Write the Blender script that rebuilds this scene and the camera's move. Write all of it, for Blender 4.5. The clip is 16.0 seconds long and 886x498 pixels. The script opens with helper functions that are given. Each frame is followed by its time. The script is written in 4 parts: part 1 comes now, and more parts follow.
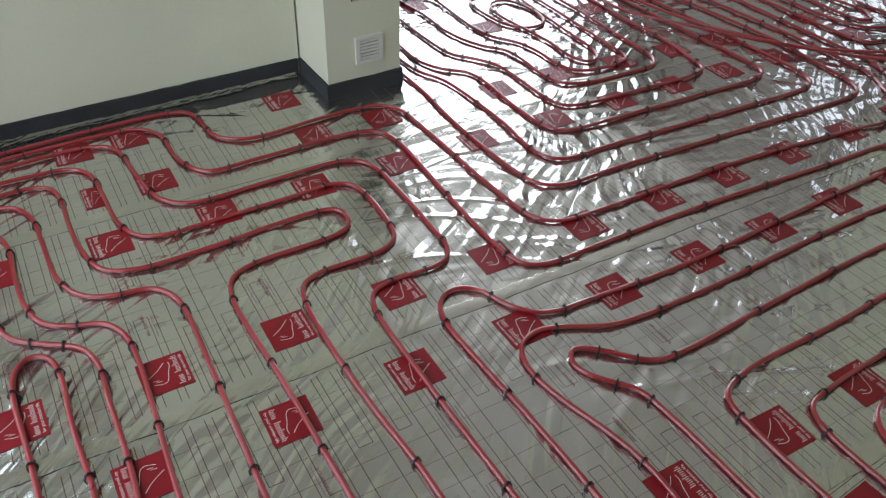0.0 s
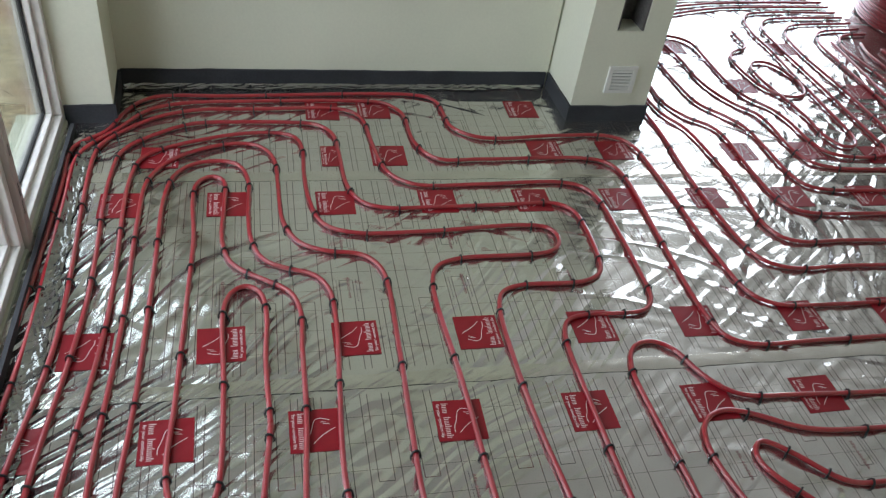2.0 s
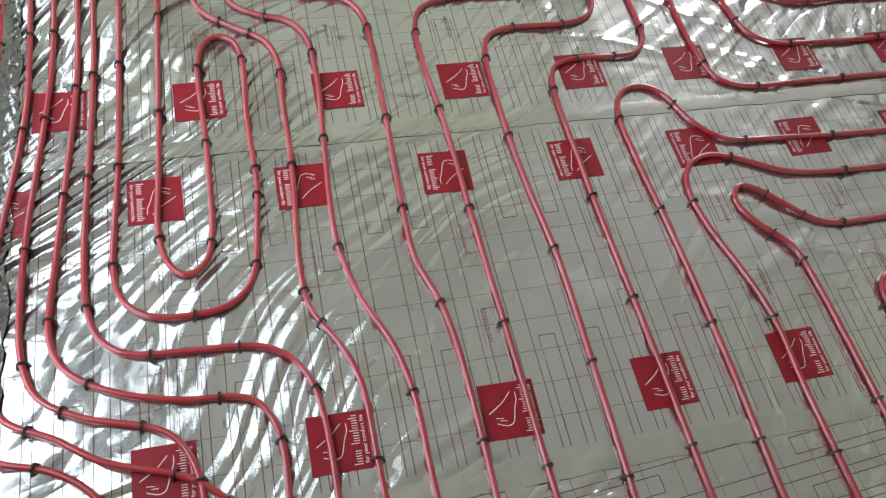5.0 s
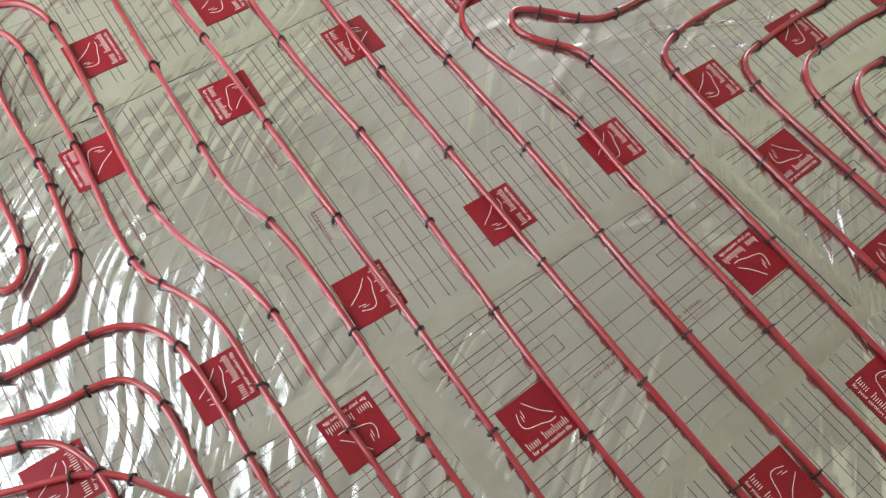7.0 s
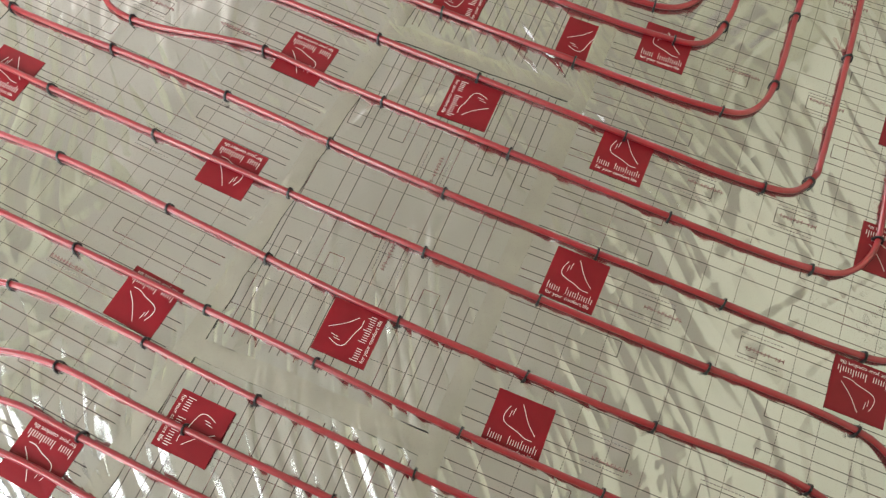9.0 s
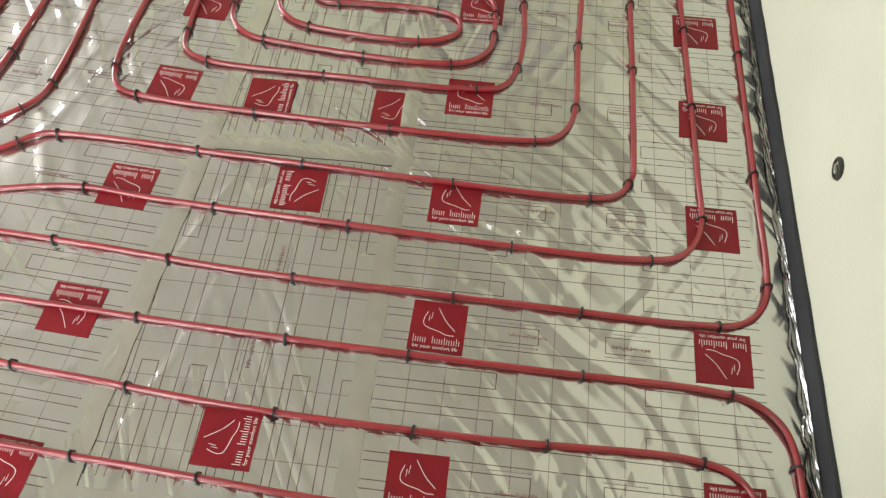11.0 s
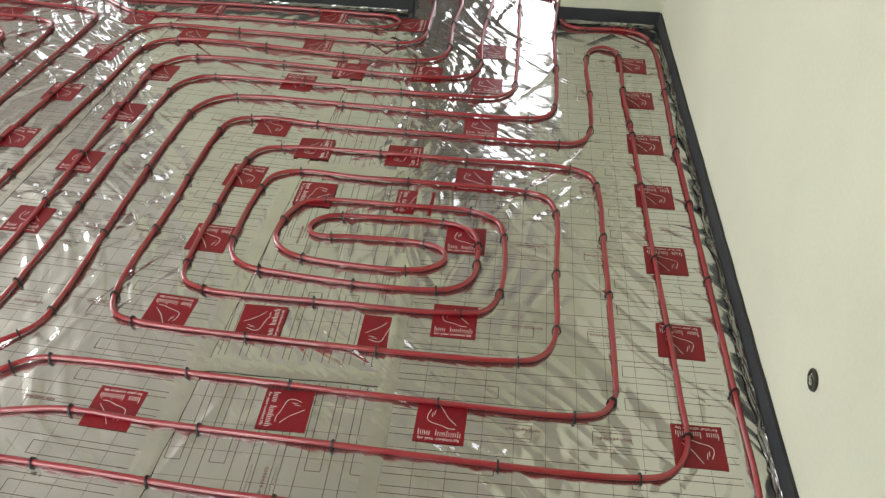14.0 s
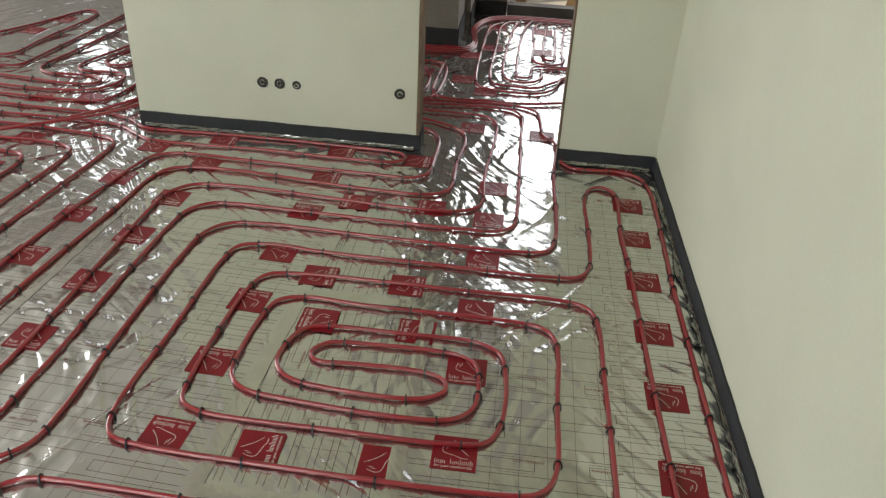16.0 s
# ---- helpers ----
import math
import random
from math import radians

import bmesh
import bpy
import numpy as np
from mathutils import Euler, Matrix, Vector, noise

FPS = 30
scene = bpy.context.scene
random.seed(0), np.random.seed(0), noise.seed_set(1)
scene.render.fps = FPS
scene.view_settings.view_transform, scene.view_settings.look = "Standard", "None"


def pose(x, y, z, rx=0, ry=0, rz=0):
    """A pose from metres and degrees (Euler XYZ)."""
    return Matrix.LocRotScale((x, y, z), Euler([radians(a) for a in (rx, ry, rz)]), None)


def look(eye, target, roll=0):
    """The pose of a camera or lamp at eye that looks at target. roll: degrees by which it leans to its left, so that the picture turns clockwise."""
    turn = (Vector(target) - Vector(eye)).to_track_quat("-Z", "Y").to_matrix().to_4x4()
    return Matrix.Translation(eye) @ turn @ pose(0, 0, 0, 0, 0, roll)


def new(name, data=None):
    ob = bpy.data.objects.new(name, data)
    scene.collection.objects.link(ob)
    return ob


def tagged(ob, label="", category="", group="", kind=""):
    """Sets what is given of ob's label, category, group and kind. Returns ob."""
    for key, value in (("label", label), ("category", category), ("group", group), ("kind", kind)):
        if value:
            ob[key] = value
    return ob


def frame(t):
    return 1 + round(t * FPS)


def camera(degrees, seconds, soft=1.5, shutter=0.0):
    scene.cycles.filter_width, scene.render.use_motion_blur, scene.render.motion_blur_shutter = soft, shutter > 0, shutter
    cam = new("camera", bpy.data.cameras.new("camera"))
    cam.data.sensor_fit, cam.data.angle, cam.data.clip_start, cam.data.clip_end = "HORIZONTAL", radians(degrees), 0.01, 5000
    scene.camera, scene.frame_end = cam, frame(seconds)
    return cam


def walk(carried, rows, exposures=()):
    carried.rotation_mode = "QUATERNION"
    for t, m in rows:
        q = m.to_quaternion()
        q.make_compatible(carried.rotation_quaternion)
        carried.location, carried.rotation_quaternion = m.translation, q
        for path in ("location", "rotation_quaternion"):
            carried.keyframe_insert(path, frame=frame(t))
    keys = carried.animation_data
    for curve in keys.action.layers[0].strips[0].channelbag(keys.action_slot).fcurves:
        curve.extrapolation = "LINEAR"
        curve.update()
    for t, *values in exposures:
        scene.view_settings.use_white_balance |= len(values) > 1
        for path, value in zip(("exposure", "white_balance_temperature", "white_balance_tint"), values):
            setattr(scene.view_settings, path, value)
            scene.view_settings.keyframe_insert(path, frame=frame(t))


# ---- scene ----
cam = camera(57.51, 16.0, soft=1.3)
PATH = [
    (0.0, 0.0638, -0.0501, 1.5547, 50.541, -1.780, -33.287),
    (0.5, 0.0597, -0.0302, 1.5481, 50.272, -3.062, -27.062),
    (1.0, 0.0262, -0.0072, 1.5462, 50.454, -4.365, -21.816),
    (1.5, 0.0000, -0.0000, 1.5515, 50.436, -5.413, -17.306),
    (2.0, -0.0434, 0.0083, 1.5495, 50.205, -6.829, -13.971),
    (2.5, -0.0675, 0.0211, 1.5262, 48.654, -6.996, -9.763),
    (3.0, -0.0761, 0.0398, 1.5376, 43.910, -6.082, -6.572),
    (3.5, -0.0904, 0.0727, 1.5482, 37.605, -6.919, -6.389),
    (3.7, -0.0863, 0.0790, 1.5505, 35.527, -6.679, -6.116),
    (5.8, 0.0258, 0.0402, 1.5850, 30.572, -5.470, -24.395),
    (6.0, 0.0375, 0.0293, 1.5864, 30.154, -5.041, -26.297),
    (6.5, 0.0691, -0.0089, 1.5843, 28.193, -3.496, -31.075),
    (7.0, 0.0902, -0.0534, 1.5829, 26.689, -2.853, -37.411),
    (7.5, 0.1143, -0.0801, 1.5990, 25.662, -3.163, -44.357),
    (8.0, 0.1434, -0.1263, 1.6112, 24.977, -2.442, -51.803),
    (8.5, 0.1607, -0.1835, 1.6107, 23.648, -1.250, -59.413),
    (9.0, 0.1582, -0.2274, 1.6031, 23.341, -1.228, -66.680),
    (9.5, 0.1487, -0.2817, 1.5944, 24.060, -0.980, -72.797),
    (10.0, 0.1406, -0.3282, 1.5846, 25.610, -0.354, -78.624),
    (10.2, 0.1308, -0.3381, 1.5918, 26.717, -0.124, -80.912),
    (12.3, 0.0468, -0.3758, 1.5649, 39.186, -1.264, -83.404),
    (12.5, 0.0394, -0.3790, 1.5652, 40.739, -1.275, -83.516),
    (13.0, 0.0245, -0.3841, 1.5613, 44.216, -1.243, -83.772),
    (13.5, 0.0207, -0.3845, 1.5682, 46.308, -0.961, -83.717),
    (14.0, 0.0156, -0.3863, 1.5767, 48.810, -0.781, -83.540),
    (14.5, 0.0102, -0.3870, 1.5821, 51.099, -0.787, -83.299),
    (15.0, 0.0016, -0.3836, 1.5889, 53.300, -1.136, -83.096),
    (15.5, -0.0051, -0.3760, 1.5887, 55.698, -1.831, -82.990),
    (16.0, -0.0173, -0.3554, 1.5863, 58.197, -2.547, -82.994),
]
EXPOSURES = [(0.0, -1.12, 5960, 12), (3.5, -0.97, 5850, 12), (6.0, -0.29, 6100, 13), (8.0, -0.10, 6520, 14), (10.0, 0.03, 6620, 13), (12.5, -0.05, 6620, 12), (14.5, -0.36, 6560, 11), (16.0, -0.68, 6580, 10)]
walk(cam, [(t, pose(*p)) for t, *p in PATH], EXPOSURES)


# ---- light ----
world = bpy.data.worlds.new("sky")
scene.world = world
world.use_nodes = True
wn = world.node_tree.nodes
sky = wn.new("ShaderNodeTexSky")
sky.sky_type, sky.sun_disc = "NISHITA", False
sky.sun_elevation, sky.sun_rotation = radians(51), radians(177)
sky.air_density, sky.dust_density = 1.0, 4.0
wn["Background"].inputs["Strength"].default_value = 0.15
world.node_tree.links.new(sky.outputs["Color"], wn["Background"].inputs["Color"])

sun_data = bpy.data.lights.new("sun", "SUN")
sun_data.energy, sun_data.angle, sun_data.color = 3.0, radians(5), (1.0, 0.95, 0.86)
sun = new("sun", sun_data)
sun.matrix_world = look((0.4, -8, 10), (0, 0, 0))


def window_light(name, place, target, wide, high, watts, colour=(0.98, 0.99, 1.0)):
    """Daylight that enters by an opening."""
    data = bpy.data.lights.new(name, "AREA")
    data.shape, data.size, data.size_y, data.energy, data.color = "RECTANGLE", wide, high, watts, colour
    ob = new(name, data)
    ob.matrix_world = look(place, target)
    return ob


window_light("window_light_west", (-1.70, 2.2, 2.05), (0.6, 2.1, 1.8), 5.6, 2.7, 520, (0.92, 0.965, 1.0))
window_light("window_light_north", (3.55, 5.2, 1.2), (3.15, 0.0, 0.7), 2.9, 2.3, 184, (0.97, 0.99, 1.0))
window_light("door_light_east", (5.95, -0.6, 1.15), (0.0, -0.4, 0.6), 0.85, 1.9, 23, (0.97, 0.99, 1.0))
window_light("window_light_east", (5.95, 3.0, 1.15), (0.0, 0.6, 0.5), 0.34, 1.2, 5, (0.97, 0.99, 1.0))

# ---- materials ----


def material(name, colour, rough=0.6, metal=0.0, spots=0.0, spot_scale=6.0, fine=0.0, fine_scale=120.0, bump=0.0, **more):
    """A surface with broad stains and fine grain over one base colour."""
    m = bpy.data.materials.new(name)
    m.use_nodes = True
    n, l = m.node_tree.nodes, m.node_tree.links
    b = n["Principled BSDF"]
    b.inputs["Roughness"].default_value, b.inputs["Metallic"].default_value = rough, metal
    for key, value in more.items():
        b.inputs[key.replace("_", " ")].default_value = value
    co = n.new("ShaderNodeTexCoord")
    big, small = n.new("ShaderNodeTexNoise"), n.new("ShaderNodeTexNoise")
    big.inputs["Scale"].default_value, big.inputs["Detail"].default_value = spot_scale, 5
    small.inputs["Scale"].default_value, small.inputs["Detail"].default_value = fine_scale, 3
    for x in (big, small):
        l.new(co.outputs["Object"], x.inputs["Vector"])
    one = n.new("ShaderNodeMapRange")
    one.inputs["From Min"].default_value, one.inputs["From Max"].default_value = 0.3, 0.7
    one.inputs["To Min"].default_value, one.inputs["To Max"].default_value = 1 - spots, 1 + spots
    l.new(big.outputs["Fac"], one.inputs["Value"])
    two = n.new("ShaderNodeMapRange")
    two.inputs["From Min"].default_value, two.inputs["From Max"].default_value = 0.3, 0.7
    two.inputs["To Min"].default_value, two.inputs["To Max"].default_value = 1 - fine, 1 + fine
    l.new(small.outputs["Fac"], two.inputs["Value"])
    mul = n.new("ShaderNodeMath")
    mul.operation = "MULTIPLY"
    l.new(one.outputs["Result"], mul.inputs[0])
    l.new(two.outputs["Result"], mul.inputs[1])
    sc = n.new("ShaderNodeVectorMath")
    sc.operation = "SCALE"
    sc.inputs[0].default_value = colour
    l.new(mul.outputs[0], sc.inputs["Scale"])
    l.new(sc.outputs["Vector"], b.inputs["Base Color"])
    if bump:
        bp = n.new("ShaderNodeBump")
        bp.inputs["Strength"].default_value, bp.inputs["Distance"].default_value = bump, 0.002
        l.new(small.outputs["Fac"], bp.inputs["Height"])
        l.new(bp.outputs["Normal"], b.inputs["Normal"])
    return m


PLASTER = material("painted_plaster", (0.68, 0.685, 0.545), 0.75, spots=0.04, spot_scale=2.5, fine=0.02, fine_scale=90, bump=0.15)
CEILING = material("white_ceiling_paint", (0.60, 0.585, 0.525), 0.8, spots=0.03, spot_scale=1.5)
RAW_EDGE = material("raw_plaster_edge", (0.20, 0.14, 0.09), 0.9, spots=0.25, spot_scale=14, fine=0.2, bump=0.6)
FOAM = material("dark_edge_foam", (0.030, 0.032, 0.036), 0.75, spots=0.2, spot_scale=9, fine=0.15, bump=0.3)
TEAL = material("teal_sealing_strip", (0.01, 0.09, 0.09), 0.5, spots=0.3, spot_scale=20)
PVC = material("white_window_profile", (0.74, 0.72, 0.68), 0.35, spots=0.08, spot_scale=5, fine=0.05, fine_scale=40)
PVC_FILM = material("taped_window_profile", (0.50, 0.45, 0.41), 0.5, spots=0.15, spot_scale=8)
GASKET = material("black_rubber_gasket", (0.02, 0.02, 0.02), 0.6)
PIPE = material("red_plastic_pipe", (0.30, 0.009, 0.018), 0.32, spots=0.10, spot_scale=5, fine=0.05, fine_scale=200, Coat_Weight=1.0, Coat_Roughness=0.20, Coat_IOR=1.62)
CLIP = material("black_plastic_clip", (0.012, 0.012, 0.014), 0.45, fine=0.2)
LOGO_RED = material("printed_red", (0.22, 0.007, 0.014), 0.42, spots=0.12, spot_scale=14, Coat_Weight=0.16, Coat_Roughness=0.06, Specular_IOR_Level=0.25)
LOGO_WHITE = material("printed_white", (0.78, 0.70, 0.68), 0.5)
PRINT_RED = material("printed_dark_red", (0.26, 0.13, 0.12), 0.5)
SAND = material("sandy_ground", (0.42, 0.35, 0.215), 0.95, spots=0.38, spot_scale=2.2, fine=0.35, fine_scale=28, bump=1.0)
STRAW = material("straw_and_mortar", (0.55, 0.47, 0.33), 0.9, spots=0.35, spot_scale=3)
STONE = material("pale_window_ledge", (0.62, 0.60, 0.52), 0.8, spots=0.12, spot_scale=6, fine=0.08, bump=0.3)
# paler than the ledge stone: the sun's brightness is put into the colour
BRIGHT_PAVING = material("paving_with_sun_in_colour", (0.80, 0.74, 0.60), 0.85, spots=0.10, spot_scale=3, fine=0.06, bump=0.3)
SCREED = material("grey_insulation_board", (0.35, 0.35, 0.34), 0.9, spots=0.1)
WOOD = material("raw_pine", (0.42, 0.27, 0.13), 0.7, spots=0.15, spot_scale=7, fine=0.1)
GRILLE = material("white_plastic_grille", (0.70, 0.70, 0.64), 0.4, fine=0.02)
BOX_GREY = material("grey_socket_plastic", (0.17, 0.17, 0.14), 0.6, spots=0.4, spot_scale=40)
# grille plastic again, with the shade between the slats in its colour
SLOT_SHADE = material("shaded_grille_plastic", (0.38, 0.38, 0.35), 0.6)
CUP_DARK = material("dark_flush_box", (0.045, 0.046, 0.036), 0.6, spots=0.5, spot_scale=60)
WIRE = material("copper_and_wire", (0.35, 0.30, 0.16), 0.5)
# far-room dimness is put into this grey, which the foil mirrors
DIM_PLASTER = material("dimmed_far_plaster", (0.26, 0.24, 0.21), 0.9, spots=0.15, spot_scale=3, fine=0.1, bump=0.3)
BRICKWORK = material("rough_grey_masonry", (0.13, 0.12, 0.11), 0.9, spots=0.3, spot_scale=8, fine=0.2, bump=0.5)

# reddish brick dust trodden into the sand
sn, sl = SAND.node_tree.nodes, SAND.node_tree.links
dust, dust_share, dust_mix = sn.new("ShaderNodeTexNoise"), sn.new("ShaderNodeMapRange"), sn.new("ShaderNodeMix")
dust.inputs["Scale"].default_value, dust.inputs["Detail"].default_value = 1.3, 6
dust_share.inputs["From Min"].default_value, dust_share.inputs["From Max"].default_value = 0.50, 0.68
dust_share.inputs["To Max"].default_value = 0.75
dust_mix.data_type = "RGBA"
dust_mix.inputs["B"].default_value = (0.33, 0.14, 0.085, 1)
sl.new(sn["Texture Coordinate"].outputs["Object"], dust.inputs["Vector"])
sl.new(dust.outputs["Fac"], dust_share.inputs["Value"])
sl.new(dust_share.outputs["Result"], dust_mix.inputs["Factor"])
sl.new(sn["Principled BSDF"].inputs["Base Color"].links[0].from_socket, dust_mix.inputs["A"])
sl.new(dust_mix.outputs["Result"], sn["Principled BSDF"].inputs["Base Color"])

GLASS = bpy.data.materials.new("window_glass")
GLASS.use_nodes = True
gn, gl = GLASS.node_tree.nodes, GLASS.node_tree.links
gn.remove(gn["Principled BSDF"])
clear, shine, edge_gloss, share, both = (gn.new("ShaderNode" + x) for x in ("BsdfTransparent", "BsdfGlossy", "Fresnel", "Math", "MixShader"))
clear.inputs["Color"].default_value = (0.93, 0.95, 0.92, 1)
shine.inputs["Roughness"].default_value = 0.01
share.operation, share.inputs[1].default_value = "MULTIPLY", 0.6
gl.new(edge_gloss.outputs[0], share.inputs[0])
gl.new(share.outputs[0], both.inputs["Fac"])
gl.new(clear.outputs[0], both.inputs[1])
gl.new(shine.outputs[0], both.inputs[2])
gl.new(both.outputs[0], gn["Material Output"].inputs["Surface"])


def add_wrinkles(m, strength=0.5, distance=0.004, scale=1.0, fall=0.0):
    """Creased clear film over a surface: dense slanting folds by the window, narrow drawn creases elsewhere, in the coat and in the base."""
    n, l = m.node_tree.nodes, m.node_tree.links
    b = n["Principled BSDF"]
    co = n.new("ShaderNodeNewGeometry")

    def op(kind, a, c=None, d=None):
        x = n.new("ShaderNodeMath")
        x.operation = kind
        for i, value in enumerate((a, c, d)):
            if value is None:
                continue
            if isinstance(value, (int, float)):
                x.inputs[i].default_value = value
            else:
                l.new(value, x.inputs[i])
        return x.outputs[0]

    def ramp(value, f0, f1, t0, t1, kind="LINEAR"):
        x = n.new("ShaderNodeMapRange")
        x.interpolation_type = kind
        for key, v in (("From Min", f0), ("From Max", f1), ("To Min", t0), ("To Max", t1)):
            x.inputs[key].default_value = v
        l.new(value, x.inputs["Value"])
        return x.outputs["Result"]

    def shifted(seed, size, detail):
        place = n.new("ShaderNodeVectorMath")
        place.inputs[1].default_value = (seed, seed * 1.7, 0)
        l.new(co.outputs["Position"], place.inputs[0])
        area = n.new("ShaderNodeTexNoise")
        area.inputs["Scale"].default_value, area.inputs["Detail"].default_value = size, detail
        l.new(place.outputs["Vector"], area.inputs["Vector"])
        return area.outputs["Fac"]

    # the folds bend and wander: a slow warp of the place
    slow = n.new("ShaderNodeTexNoise")
    slow.inputs["Scale"].default_value, slow.inputs["Detail"].default_value = 1.1, 1.0
    l.new(co.outputs["Position"], slow.inputs["Vector"])
    bend = n.new("ShaderNodeVectorMath")
    bend.operation = "MULTIPLY_ADD"
    bend.inputs[1].default_value = (0.55, 0.55, 0.0)
    l.new(slow.outputs["Color"], bend.inputs[0])
    l.new(co.outputs["Position"], bend.inputs[2])
    xyz = n.new("ShaderNodeSeparateXYZ")
    l.new(co.outputs["Position"], xyz.inputs[0])

    def folds(angle, sx, sy, detail=0.7):
        mp = n.new("ShaderNodeMapping")
        mp.vector_type = "TEXTURE"
        mp.inputs["Rotation"].default_value[2] = radians(angle)
        mp.inputs["Scale"].default_value = (1 / (sx * scale), 1 / (sy * scale), 1)
        l.new(bend.outputs["Vector"], mp.inputs["Vector"])
        tx = n.new("ShaderNodeTexNoise")
        tx.inputs["Scale"].default_value, tx.inputs["Detail"].default_value, tx.inputs["Distortion"].default_value = 1.0, detail, 0.15
        l.new(mp.outputs["Vector"], tx.inputs["Vector"])
        return op("ABSOLUTE", op("SUBTRACT", tx.outputs["Fac"], 0.5))

    # the film is drawn tight in close folds towards the window wall and slackens into the room
    near_window = op("MULTIPLY", ramp(xyz.outputs["X"], -0.30, 0.80, 2.5, 0.34), ramp(xyz.outputs["Y"], 1.7, 2.3, 1.0, 0.3))
    total = op("MULTIPLY", op("MULTIPLY", folds(38, 1.0, 19.0), near_window), ramp(shifted(0, 2.1, 1.5), 0.40, 0.62, 1.1, 3.0))
    total = op("ADD", total, op("MULTIPLY", op("MULTIPLY", folds(66, 0.9, 15.0), ramp(xyz.outputs["X"], -0.42, 0.10, 1.1, 0.0)), ramp(shifted(7, 2.1, 1.5), 0.40, 0.60, 0.8, 2.4)))
    # it falls away towards the window wall, where the boards end
    total = op("ADD", total, op("MULTIPLY", ramp(xyz.outputs["X"], -0.70, 0.20, -0.90, 0.0), fall / distance * 0.0135 * 7.5))
    # the wide open floor past the column and in the doorway is slack and rumpled
    slack = ramp(xyz.outputs["X"], 0.9, 2.0, 0.55, 1.0)
    for angle, sx, sy, gain, low, seed in ((24, 0.7, 6.0, 0.85, 0.30, 11), (-8, 0.8, 8.0, 0.75, 0.0, 23), (84, 0.9, 8.5, 0.75, 0.0, 37), (-48, 1.0, 9.0, 0.7, 0.0, 51)):
        area = ramp(shifted(seed, 2.1, 1.5), 0.43, 0.63, low * gain * 3.0, gain * 3.0)
        total = op("ADD", total, op("MULTIPLY", op("MULTIPLY", folds(angle, sx, sy), slack), area))
    # narrow creases that stand up out of the flat film
    for angle, sx, sy, high, seed in ((36, 0.5, 8.5, 0.37, 71), (60, 0.5, 7.5, 0.30, 83), (-22, 0.6, 8.0, 0.27, 97), (8, 0.5, 6.0, 0.27, 113)):
        crease = ramp(folds(angle, sx, sy, 0.3), 0.0, 0.10, high, 0.0, "SMOOTHSTEP")
        total = op("ADD", total, op("MULTIPLY", crease, ramp(shifted(seed, 1.6, 2.0), 0.44, 0.58, 0.0, 1.0)))
    for target, share in (("Coat Normal", 1.0), ("Normal", 0.6)):
        bp = n.new("ShaderNodeBump")
        bp.inputs["Strength"].default_value, bp.inputs["Distance"].default_value = strength * share, distance
        l.new(total, bp.inputs["Height"])
        l.new(bp.outputs["Normal"], b.inputs[target])
    return m


